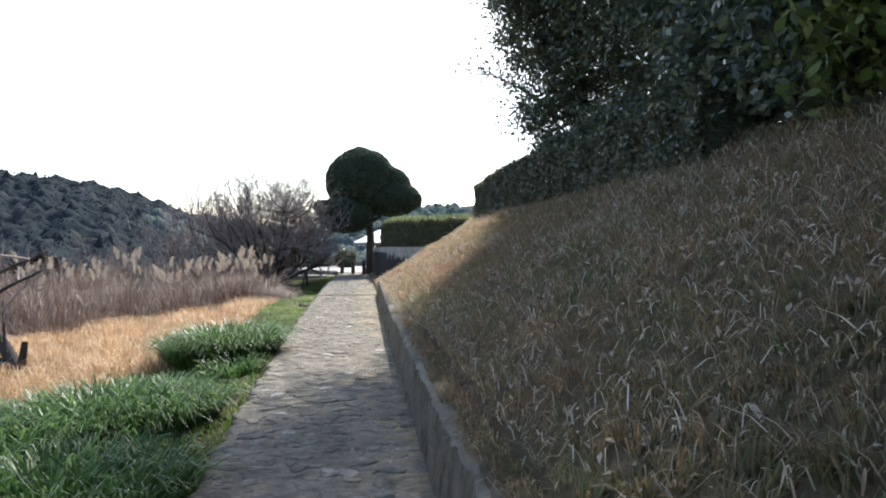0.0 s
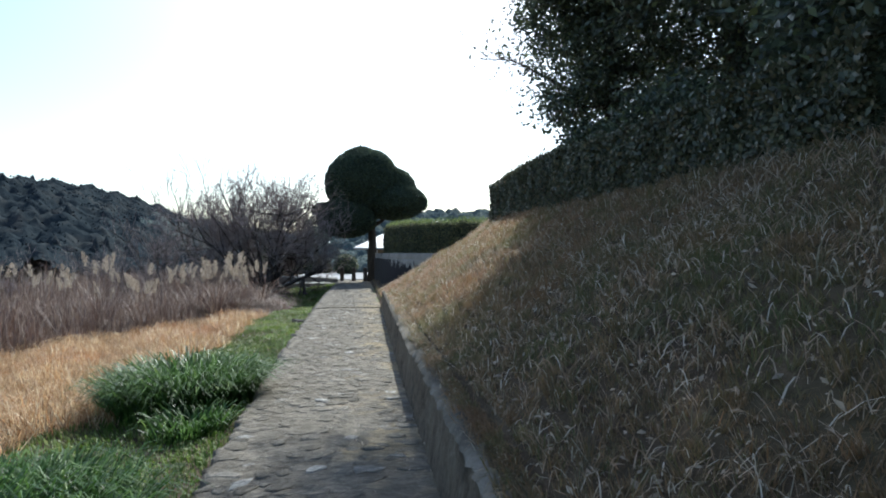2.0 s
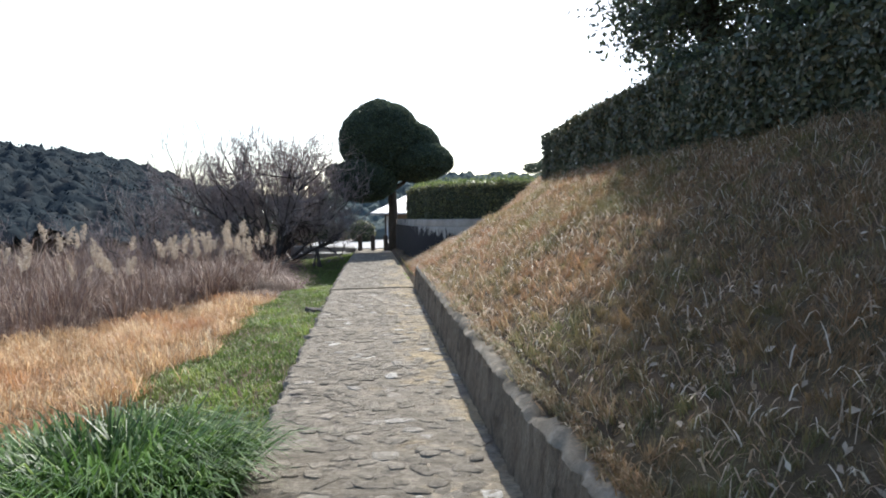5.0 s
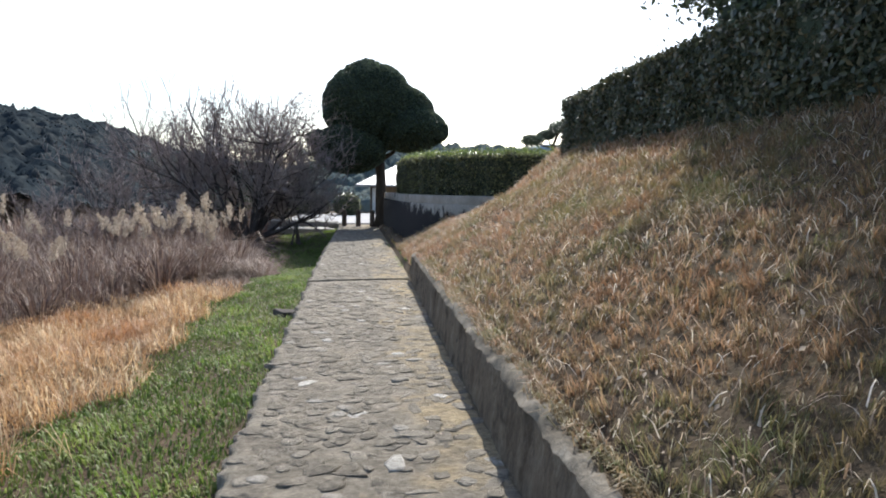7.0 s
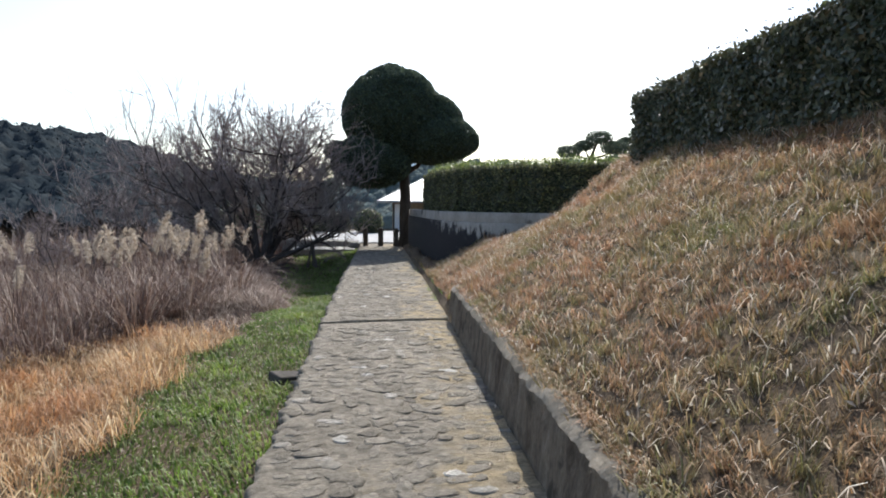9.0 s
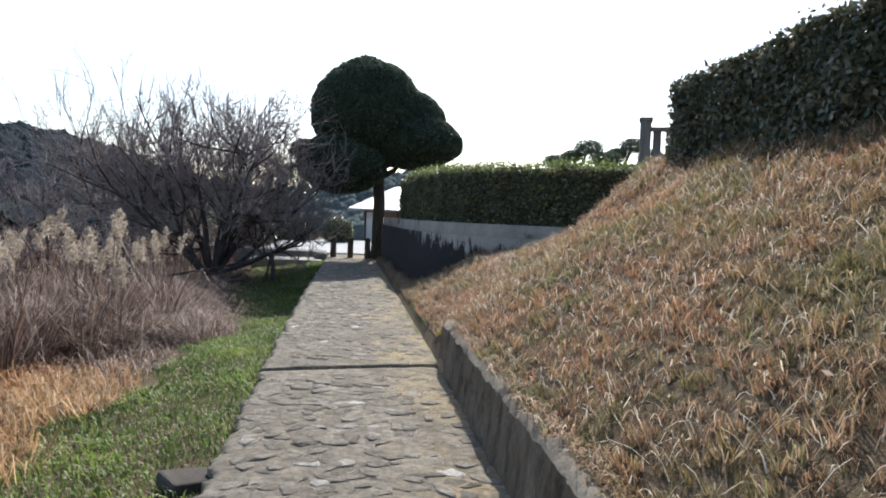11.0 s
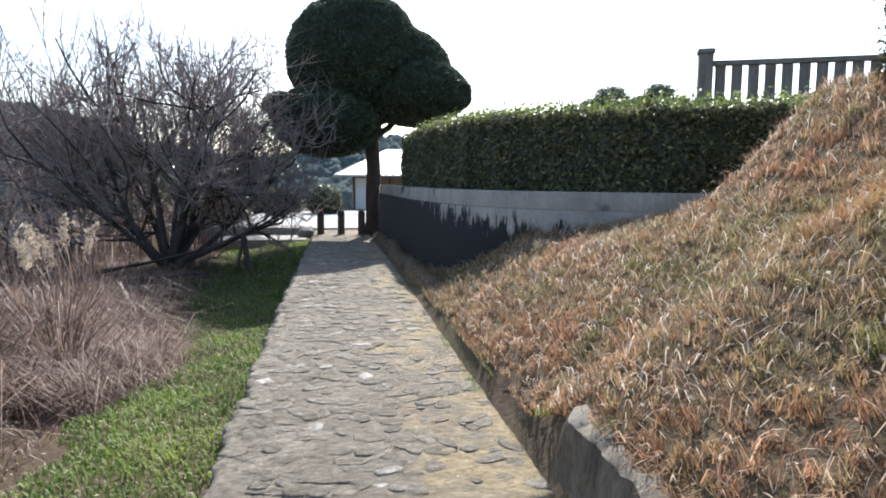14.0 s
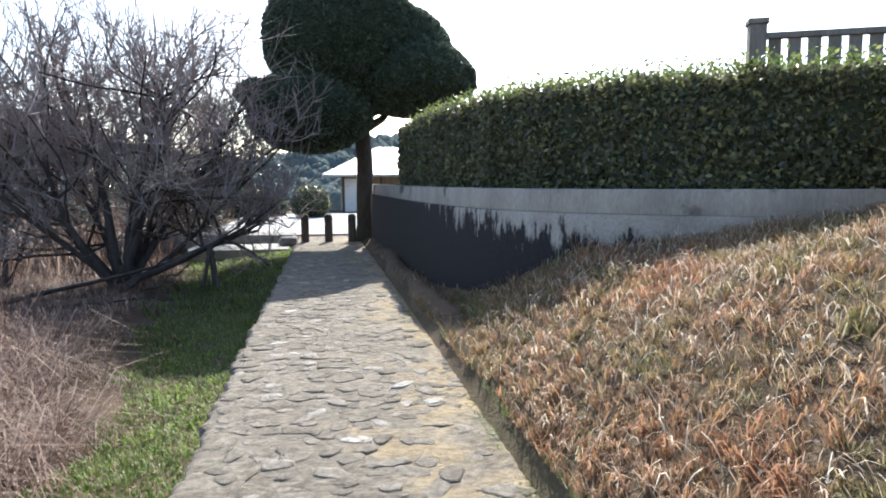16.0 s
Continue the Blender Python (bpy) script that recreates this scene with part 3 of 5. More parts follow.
# low earth edge past the wall end
def earth_edge():
    ys = np.arange(19.3, 34.0, 0.15)
    V, F = [], []
    for y in ys:
        x = 0.95 + 0.03 * math.sin(y * 2.1) + rng.normal(0, 0.015)
        h = 0.13 + 0.03 * math.sin(y * 1.3) + rng.normal(0, 0.02)
        V += [(x - 0.05, y, -0.16), (x - 0.02, y, 0.0), (x + 0.03, y, h), (x + 0.22, y, h + 0.05), (x + 0.30, y, -0.1)]
    for k in range(len(ys) - 1):
        for j in range(4):
            a = k * 5 + j
            F.append((a, a + 5, a + 6, a + 1))
    tagged(put("trim_earth_edge", mesh_np("trim_earth_edge", V, F, M_earth)), "bare brown earth edge between path and bank", "kerb", kind="structure")


earth_edge()

# sloping concrete kerb that closes the far end of the bank
def bank_kerb():
    bm = bmesh.new()
    pts = [(3.5, 21.72, 1.66), (4.0, 21.83, 2.09), (4.3, 21.9, 2.25), (5.2, 22.1, 2.36)]
    ring = []
    for k, (x, y, z) in enumerate(pts):
        ring.append([bm.verts.new((x + dx, y + dy, z + dz + 0.01 * math.sin(3 * k))) for dx, dy, dz in ((0, -0.10, -0.4), (0.0, -0.09, 0.02), (0.01, -0.05, 0.05), (0.02, 0.10, 0.05), (0.02, 0.13, 0.01), (0.0, 0.13, -0.9))])
    for a, b in zip(ring, ring[1:]):
        for j in range(5):
            bm.faces.new((a[j], b[j], b[j + 1], a[j + 1]))
    bm.faces.new(ring[0][::-1])
    bm.faces.new(ring[-1])
    tagged(part("bank_kerb", bm, M_course), "sloping pale concrete edge at the end of the bank", "kerb", kind="structure")


bank_kerb()

# ---------------------------------------------------------------- wall under the hedge
def offset_line(line, d):
    out = []
    P = [Vector(p) for p in line]
    for i, p in enumerate(P):
        t = (P[min(i + 1, len(P) - 1)] - P[max(i - 1, 0)]).normalized()
        out.append((p.x - t.y * d, p.y + t.x * d))      # d > 0: towards the hedge
    return out


def dense(line, n=6):
    """Rounds a plan line."""
    P = [Vector((p[0], p[1])) for p in line]
    out = []
    for i in range(len(P) - 1):
        p0, p1, p2, p3 = P[max(i - 1, 0)], P[i], P[i + 1], P[min(i + 2, len(P) - 1)]
        for k in range(n):
            t = k / n
            out.append(tuple(0.5 * ((2 * p1) + (p2 - p0) * t + (2 * p0 - 5 * p1 + 4 * p2 - p3) * t * t + (3 * p1 - p0 - 3 * p2 + p3) * t ** 3)))
    out.append(tuple(P[-1]))
    return out


WALL_D = dense(WALL_LINE)


def strip_wall(name, line, z0, z1, d0, d1, material, parent, label=""):
    """A wall course along a plan line between two offsets, chamfered."""
    a, b = offset_line(line, d0), offset_line(line, d1)
    c = 0.012
    a2, b2 = offset_line(line, d0 + c), offset_line(line, d1 - c)
    V, F = [], []
    for p, p2, q2, q in zip(a, a2, b2, b):
        V += [(*p, z0), (*p, z1 - c), (*p2, z1), (*q2, z1), (*q, z1 - c), (*q, z0)]
    for k in range(len(a) - 1):
        for j in range(5):
            i = k * 6 + j
            F.append((i, i + 6, i + 7, i + 1))
    V, F = np.array(V), np.array(F)
    me = mesh_np(name, V, F, material)
    bm = bmesh.new()
    bm.from_mesh(me)
    bm.verts.ensure_lookup_table()
    bm.faces.new([bm.verts[j] for j in range(6)][::-1])
    bm.faces.new([bm.verts[len(V) - 6 + j] for j in range(6)])
    bmesh.ops.recalc_face_normals(bm, faces=bm.faces)
    bm.to_mesh(me)
    bm.free()
    return put(name, me, parent, label)


hedge_wall = tagged(new("wall_terrace"), "weathered grey concrete terrace wall with dark stains and painted shade", "wall", kind="structure")
strip_wall("lower_course", WALL_D, -0.3, 1.17, 0.0, 0.33, M_stained_shaded, hedge_wall)
strip_wall("upper_course", WALL_D, 1.174, 1.40, 0.035, 0.33, M_course, hedge_wall, "lighter upper course of the wall")
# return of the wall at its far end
strip_wall("end_return", [(1.40, 34.34), (6.0, 35.2)], -0.3, 1.395, 0.0, 0.3, M_stained_shaded, hedge_wall)

# ---------------------------------------------------------------- hedges
def hedge(name, line, depth, z_base, z_top, material, n, size, label, seed, sprigs=0.0):
    """Clipped hedge along a plan line (its front face): inner mass, leaves over faces and top, some sprigs above. z_base, z_top: functions of the run 0..1."""
    g = np.random.default_rng(seed)
    root = tagged(new(name), label, "hedge")
    front, back = np.array(line), np.array(offset_line(line, depth))
    seg = np.linalg.norm(np.diff(front, axis=0), axis=1)
    run = np.concatenate([[0], np.cumsum(seg)])
    run /= run[-1]
    # inner mass
    V, F = [], []
    for k in range(len(front)):
        a, b = front[k], back[k]
        zb, zt = z_base(run[k]), z_top(run[k])
        for u, z in ((0.07, zb), (0.05, zt - 0.16), (0.14, zt - 0.07), (0.86, zt - 0.07), (0.95, zt - 0.16), (0.93, zb)):
            p = a + (b - a) * u
            V.append((p[0] + g.normal(0, 0.015), p[1] + g.normal(0, 0.015), z + g.normal(0, 0.02)))
    for k in range(len(front) - 1):
        for j in range(5):
            i = k * 6 + j
            F += [(i, i + 6, i + 7), (i, i + 7, i + 1)]
    e = (len(front) - 1) * 6
    for j in range(1, 5):
        F += [(0, j, j + 1), (e, e + j + 1, e + j)]
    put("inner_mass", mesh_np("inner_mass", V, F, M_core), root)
    # leaves
    m = n
    r = g.uniform(0, 1, m)
    kind = g.uniform(0, 1, m)
    fx, fy = np.interp(r, run, front[:, 0]), np.interp(r, run, front[:, 1])
    bx, by = np.interp(r, run, back[:, 0]), np.interp(r, run, back[:, 1])
    zb = np.array([z_base(v) for v in run])
    zt = np.array([z_top(v) for v in run])
    ZB, ZT = np.interp(r, run, zb), np.interp(r, run, zt)
    u, v = g.uniform(0, 1, m), g.uniform(0, 1, m)
    is_top, is_end = kind > 0.62, kind > 0.94
    U = np.where(is_top, u, np.abs(g.normal(0, 0.05, m)))
    Zv = np.where(is_top, ZT - np.abs(g.normal(0, 0.05, m)) - 0.10 * (np.abs(u - 0.5) * 2) ** 6, ZB + (ZT - ZB - 0.03) * v)
    wob = 0.05 * np.sin(r * 97 + seed) + 0.04 * np.sin(r * 41 + v * 9)
    U = np.where(is_top, U, np.minimum(U + wob * 0.6 / max(abs(depth), 0.3), 0.06))
    Zv = Zv + np.where(is_top, 0.035 * np.sin(r * 71 + u * 3) + 0.03 * np.sin(r * 173), 0)
    # ends
    er = (g.uniform(0, 1, m) > 0.5).astype(float)
    ex, ey = np.where(er > 0.5, front[-1, 0], front[0, 0]), np.where(er > 0.5, front[-1, 1], front[0, 1])
    e2x, e2y = np.where(er > 0.5, back[-1, 0], back[0, 0]), np.where(er > 0.5, back[-1, 1], back[0, 1])
    X = np.where(is_end, ex + (e2x - ex) * u, fx + (bx - fx) * U)
    Y = np.where(is_end, ey + (e2y - ey) * u, fy + (by - fy) * U)
    EB, ET = np.where(er > 0.5, zb[-1], zb[0]), np.where(er > 0.5, zt[-1], zt[0])
    Zv = np.where(is_end, EB + (ET - EB) * v, Zv)
    P = np.stack([X, Y, Zv], 1) + g.normal(0, 0.02, (m, 3))
    out = np.stack([fx - bx, fy - by, np.zeros(m)], 1)
    out /= np.linalg.norm(out, axis=1)[:, None]
    N = np.where(is_top[:, None], np.array([[0, 0, 1.0]]), out) + g.normal(0, 0.65, (m, 3))
    L = size * g.uniform(0.6, 1.4, m)
    pieces = [leaves_np(P, N, L, L * 0.5)]
    if sprigs:
        k = int(m * sprigs)
        rs = g.uniform(0, 1, k)
        us = g.uniform(0.02, 0.9, k)
        px = np.interp(rs, run, front[:, 0]) * (1 - us) + np.interp(rs, run, back[:, 0]) * us
        py = np.interp(rs, run, front[:, 1]) * (1 - us) + np.interp(rs, run, back[:, 1]) * us
        pz = np.interp(rs, run, zt) + g.normal(0.03, 0.07, k) - 0.12 * (us < 0.12)
        Ls = size * g.uniform(0.7, 1.3, k)
        put("top_growth", mesh_np("top_growth", *leaves_np(np.stack([px, py, pz], 1), g.normal(0, 1, (k, 3)), Ls, Ls * 0.45), M_sunlit_leaf if material is M_leaf_bright else material), root, "yellow-green top leaves, sun put into their colour" if material is M_leaf_bright else "")
    put("leaves", mesh_np("leaves", *merged(pieces), material), root)
    return root


HEDGE_LINE = [(1.42, 31.55), (1.46, 28.5), (1.72, 26.5), (2.15, 25.4), (2.95, 24.5), (4.0, 23.75), (5.6, 23.3), (8.5, 23.0)]
hedge("clipped_hedge", dense(HEDGE_LINE), 1.0, lambda r: 1.38, lambda r: 2.50 - 0.04 * r + 0.02 * math.sin(r * 9), M_leaf_bright, 60000, 0.062, "clipped evergreen hedge growing on the terrace wall", 3, 0.22)
HILL_LINE = dense([(4.07, 21.0), (3.95, 18), (3.87, 14), (3.82, 10), (3.80, 6.5)])
hedge("bank_hedge", HILL_LINE[::-1], -0.95, lambda r: 2.18, lambda r: 3.10 + 0.32 * smooth01(0.25, 0.6, r) - 0.02 * math.sin(r * 15), M_hedge_dry, 48000, 0.075, "dull green clipped hedge along the top of the bank", 5, 0.05)

# ---------------------------------------------------------------- trees
def limb_path(p, d, length, bend, steps, g):
    pts = [np.array(p, float)]
    d = np.array(d, float)
    for _ in range(steps):
        d = d + g.normal(0, bend, 3) + np.array([0, 0, 0.03])
        d /= np.linalg.norm(d)
        pts.append(pts[-1] + d * length / steps)
    return np.array(pts), d


def leafy_tree(name, base, trunk_top, r0, blobs, n_clump, per, leaf, material, label, seed, spread=0.28):
    g = np.random.default_rng(seed)
    root = tagged(new(name), label, "tree")
    base, top = np.array(base, float), np.array(trunk_top, float)
    k = np.linspace(0, 1, 9)
    pts = base + (top - base) * k[:, None] + np.stack([0.12 * np.sin(k * 5 + seed), 0.12 * np.sin(k * 4 + 2 * seed), 0 * k], 1) * k[:, None]
    rad = r0 * (1.25 - 0.85 * k)
    rad[0] *= 1.25
    put("trunk", mesh_np("trunk", *tube_np(pts, rad, 10), M_bark, True), root)
    P, N = [], []
    vol = np.array([b[3] * b[4] * b[5] for b in blobs]) ** 0.75
    share = np.maximum((n_clump * vol / vol.sum()).astype(int), 8)
    for (cx, cy, cz, rx, ry, rz), cnt in zip(blobs, share):
        start = pts[int(np.clip(np.searchsorted(pts[:, 2], cz - rz * 0.9), 3, 8))]
        mid = (start + np.array([cx, cy, cz])) / 2 + g.normal(0, 0.25, 3)
        line = np.array([start, start * 0.5 + mid * 0.5 + g.normal(0, 0.1, 3), mid, np.array([cx, cy, cz])])
        put("limb", mesh_np("limb", *tube_np(line, np.array([0.5, 0.42, 0.3, 0.12]) * r0, 7), M_bark, True), root)
        q = g.normal(size=(cnt, 3))
        q /= np.linalg.norm(q, axis=1)[:, None]
        q *= (g.uniform(0.25, 1.0, cnt) ** 0.45)[:, None] * (1 + 0.18 * g.normal(size=cnt))[:, None]
        c = np.array([cx, cy, cz]) + q * np.array([rx, ry, rz])
        for ci in c:
            m = int(per * g.uniform(0.5, 1.5))
            s = spread * g.uniform(0.6, 1.4)
            o = g.normal(0, 1, (m, 3)) * s * np.array([1, 1, 0.6])
            P.append(ci + o)
            N.append(o * 0.5 + g.normal(0, 0.7, (m, 3)) * s + np.array([0, 0, 0.5 * s]))
    P, N = np.concatenate(P), np.concatenate(N)
    L = leaf * g.uniform(0.6, 1.4, len(P))
    put("crown", mesh_np("crown", *leaves_np(P, N, L, L * 0.48), material), root)
    return root


# the lobe at x 3.8 is out of view, added for its shadow
leafy_tree("evergreen_tree", (6.6, 17.6, 2.3), (6.4, 18.2, 9.5), 0.22,
           [(6.0, 18.4, 6.3, 1.3, 1.4, 1.5), (6.8, 18.6, 8.2, 1.9, 2.0, 2.0), (5.4, 18.7, 8.0, 1.4, 1.5, 1.5), (7.6, 18.2, 5.6, 1.5, 1.5, 1.2), (6.2, 18.3, 10.2, 2.0, 2.0, 1.6), (4.9, 17.4, 8.5, 1.2, 1.4, 1.1), (3.8, 17.4, 10.2, 1.5, 1.8, 1.2), (5.7, 17.1, 9.9, 1.4, 1.5, 1.2), (5.6, 17.6, 5.0, 0.9, 1.2, 1.0)],
           600, 105, 0.13, M_leaf, "tall dark evergreen tree behind the bank hedge", 11, 0.34)
# last three lobes are out of view, added to shade path and bank
leafy_tree("evergreen_tree", (8.3, 15.0, 2.5), (8.0, 15.4, 10.0), 0.3,
           [(7.0, 14.6, 7.4, 2.1, 2.2, 2.2), (8.8, 15.5, 7.0, 2.2, 2.2, 2.4), (7.6, 15.6, 9.8, 2.6, 2.6, 2.0), (6.0, 13.6, 8.6, 1.6, 1.8, 1.6), (9.2, 14.0, 5.0, 1.6, 1.6, 1.4), (4.3, 13.4, 9.8, 1.7, 2.4, 1.2), (4.7, 10.3, 9.6, 1.7, 2.0, 1.2), (2.9, 14.6, 10.4, 1.6, 2.2, 1.0)],
           640, 110, 0.14, M_leaf, "broad dark evergreen tree on the rise", 12, 0.36)
leafy_tree("evergreen_tree", (6.4, 9.6, 2.4), (6.2, 10.0, 9.0), 0.27,
           [(5.6, 10.0, 6.2, 1.8, 2.2, 1.8), (6.8, 9.2, 8.0, 2.4, 2.6, 2.2), (5.0, 8.6, 7.6, 1.5, 1.8, 1.5), (7.6, 11.4, 6.4, 2.0, 2.0, 2.0), (6.0, 7.2, 6.2, 1.6, 1.8, 1.6)],
           360, 110, 0.13, M_leaf, "dark evergreen tree overhanging the bank", 13, 0.36)
leafy_tree("evergreen_tree", (6.8, 3.5, 2.5), (6.5, 4.0, 9.0), 0.28,
           [(5.8, 4.2, 6.4, 2.0, 2.2, 1.9), (6.8, 3.0, 8.2, 2.4, 2.8, 2.2), (5.4, 1.2, 6.8, 1.8, 2.0, 1.7), (7.6, 5.6, 6.6, 2.0, 2.0, 2.0)],
           230, 100, 0.14, M_leaf, "dark evergreen tree on top of the bank", 14, 0.38)
leafy_tree("evergreen_tree", (6.5, -4.5, 2.4), (6.3, -4.0, 9.0), 0.28,
           [(5.6, -4.0, 6.6, 2.4, 2.6, 2.2), (6.6, -5.0, 8.4, 2.6, 2.8, 2.2), (5.2, -7.0, 6.6, 2.0, 2.2, 1.9)],
           110, 90, 0.18, M_leaf, "dark evergreen tree behind the start of the walk", 15, 0.42)


def shrub(name, c, r, n, leaf, material, label, seed):
    g = np.random.default_rng(seed)
    root = tagged(new(name), label, "shrub")
    z0 = float(ground_z(c[0], c[1]))
    stems = []
    for k in range(6):
        a = g.uniform(0, 6.28)
        line = np.array([(c[0], c[1], z0 - 0.1), (c[0] + 0.3 * r[0] * math.cos(a), c[1] + 0.3 * r[1] * math.sin(a), z0 + r[2]), (c[0] + 0.6 * r[0] * math.cos(a), c[1] + 0.6 * r[1] * math.sin(a), z0 + 1.6 * r[2])])
        stems.append(tube_np(line, [0.03, 0.022, 0.008], 5))
    put("stems", mesh_np("stems", *merged(stems), M_bark, True), root)
    q = g.normal(size=(n // 60, 3))
    q /= np.linalg.norm(q, axis=1)[:, None]
    q *= (g.uniform(0.3, 1, len(q)) ** 0.5)[:, None] * (1 + 0.15 * g.normal(size=len(q)))[:, None]
    cc = np.array([c[0], c[1], z0 + r[2]]) + q * np.array(r)
    P = (cc[:, None] + g.normal(0, 0.17, (len(cc), 60, 3))).reshape(-1, 3)
    L = leaf * g.uniform(0.6, 1.4, len(P))
    put("crown", mesh_np("crown", *leaves_np(P, g.normal(0, 1, (len(P), 3)) + np.array([-0.3, -0.3, 0.6]), L, L * 0.5), material), root)
    return root


# last shrub gets the lighter leaf colour painted for sunlit ivy
for k, (c, r, mt) in enumerate([((4.5, 5.2), (0.9, 1.2, 0.95), M_leaf), ((4.6, 3.2), (0.9, 1.1, 1.0), M_leaf_bright), ((4.8, 7.4), (0.9, 1.1, 1.0), M_leaf), ((4.5, 1.2), (1.0, 1.2, 1.0), M_leaf), ((5.6, 13.0), (0.9, 1.6, 0.9), M_leaf), ((5.4, 16.2), (0.7, 1.2, 0.8), M_leaf), ((4.6, -1.2), (1.0, 1.3, 1.0), M_leaf), ((4.3, 4.5), (0.6, 0.9, 0.85), M_sunlit_leaf)]):
    shrub("evergreen_shrub", c, r, 9000, 0.12, mt, "glossy dark evergreen shrub at the top of the bank", 40 + k)

# ---------------------------------------------------------------- clipped topiary tree at the end of the walk
def topiary():
    g = np.random.default_rng(21)
    root = tagged(new("topiary_tree"), "large cloud-pruned dark evergreen topiary beside the path end", "tree")
    line = np.array([(1.02, 35.0, -0.2), (1.0, 35.0, 0.4), (0.97, 35.0, 1.1), (0.98, 35.0, 1.9), (0.92, 34.95, 2.7), (0.75, 34.9, 3.8), (0.6, 34.9, 4.8)])
    put("trunk", mesh_np("trunk", *tube_np(line, [0.36, 0.25, 0.215, 0.20, 0.19, 0.15, 0.08], 12), M_bark, True), root)
    for end, r in (((-0.4, 34.7, 3.0), 0.10), ((1.9, 34.9, 3.6), 0.11), ((1.8, 35.1, 4.6), 0.08)):
        s = line[4]
        mid = (s + np.array(end)) / 2 + np.array([0, 0, -0.15])
        put("limb", mesh_np("limb", *tube_np(np.array([s, mid, np.array(end)]), [r, r * 0.8, r * 0.5], 8), M_bark, True), root)
    lobes = [((0.50, 34.9, 4.85), (1.85, 1.8, 1.78)), ((1.95, 35.0, 4.55), (1.15, 1.3, 1.15)), ((2.05, 34.7, 3.95), (1.58, 1.5, 0.98)), ((-0.30, 34.5, 3.10), (1.45, 1.4, 1.02)), ((0.7, 35.5, 4.0), (1.5, 1.2, 0.95)), ((-1.45, 34.6, 3.5), (0.55, 0.6, 0.35))]
    for k, (c, r) in enumerate(lobes):
        bm = bmesh.new()
        bmesh.ops.create_icosphere(bm, subdivisions=5, radius=1.0)
        for v in bm.verts:
            d = v.co.copy()
            n = 0.05 * noise.noise(d * 2.1 + Vector((k * 7, 0, 0))) + 0.03 * noise.noise(d * 6 + Vector((0, k * 5, 0)))
            flat = 0.92 if d.z < -0.25 else 1.0
            v.co = Vector((c[0] + d.x * r[0] * (1 + n), c[1] + d.y * r[1] * (1 + n), c[2] + d.z * r[2] * (1 + n) * flat))
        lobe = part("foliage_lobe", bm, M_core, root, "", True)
        m = int(7500 * r[0] * r[2])
        q = g.normal(size=(m, 3))
        q /= np.linalg.norm(q, axis=1)[:, None]
        nn = np.array([0.05 * noise.noise(Vector(d) * 2.1 + Vector((k * 7, 0, 0))) + 0.03 * noise.noise(Vector(d) * 6 + Vector((0, k * 5, 0))) for d in q])
        p = q.copy()
        p[:, 2] = np.where(q[:, 2] < -0.25, q[:, 2] * 0.92, q[:, 2])
        p = np.array(c) + p * np.array(r) * (1 + nn + np.abs(g.normal(0, 0.012, m)))[:, None]
        L = 0.11 * g.uniform(0.6, 1.4, m)
        put("needles", mesh_np("needles", *leaves_np(p, np.cross(q, g.normal(size=(m, 3))) + q * 0.5, L, L * 0.4), M_needle), lobe)
    return root


topiary()

# ---------------------------------------------------------------- bare tree on the left
def bare_tree(name, base, stems, seed, counts, label, up=0.25, girth=1.0, long=0.62):
    """Stems from the ground, each with branches, side branches and fine shoots that turn upwards."""
    g = np.random.default_rng(seed)
    root = tagged(new(name), label, "tree")
    base = np.array(base, float)
    side, shoots = [], []

    def turned(d, spread, lift):
        nd = d * 0.6 + g.normal(0, spread * 1.25, 3) + np.array([0, 0, lift])
        return nd / np.linalg.norm(nd)

    for d, length, r in stems:
        d = np.array(d, float)
        d /= np.linalg.norm(d)
        pts, end = limb_path(base + g.normal(0, 0.07, 3) * np.array([1, 1, 0]), d, length, 0.13, 7, g)
        put("limb", mesh_np("limb", *tube_np(pts, np.linspace(r * 0.72, r * 0.2, 8), 8), M_bark_grey, True), root)
        for a in range(counts[0]):
            p1 = pts[g.integers(2, 8)]
            l1 = length * long * g.uniform(0.6, 1.1)
            q1, e1 = limb_path(p1, turned(end, 0.5, up), l1, 0.16, 5, g)
            put("branch", mesh_np("branch", *tube_np(q1, np.linspace(r * 0.26, r * 0.10, 6), 5), M_bark_grey), root)
            for b in range(counts[1]):
                p2 = q1[g.integers(1, 6)]
                l2 = l1 * g.uniform(0.35, 0.65)
                q2, e2 = limb_path(p2, turned(e1, 0.5, up * 1.2), l2, 0.18, 3, g)
                side.append(tube_np(q2, np.linspace(r * 0.13 + 0.002, r * 0.05 + 0.002, 4), 3))
                for s in range(counts[2]):
                    q3, _ = limb_path(q2[g.integers(1, 4)], turned(e2, 0.5, up * 1.3), l2 * g.uniform(0.3, 0.75), 0.15, 2, g)
                    shoots.append(tube_np(q3, [r * 0.04 + 0.0025, r * 0.03 + 0.002, 0.0015], 3))
    tagged(put("side_branches", mesh_np("side_branches", *merged(side), M_twig), root), kind="stuff")
    if shoots:
        tagged(put("twigs", mesh_np("twigs", *merged(shoots), M_twig), root), kind="stuff")
    put("trunk", mesh_np("trunk", *tube_np(np.array([base + (0, 0, -0.25), base + (0, 0, 0.15), base + (0.05, 0, 0.5)]), [0.34 * girth, 0.26 * girth, 0.16 * girth], 9), M_bark, True), root)
    return root


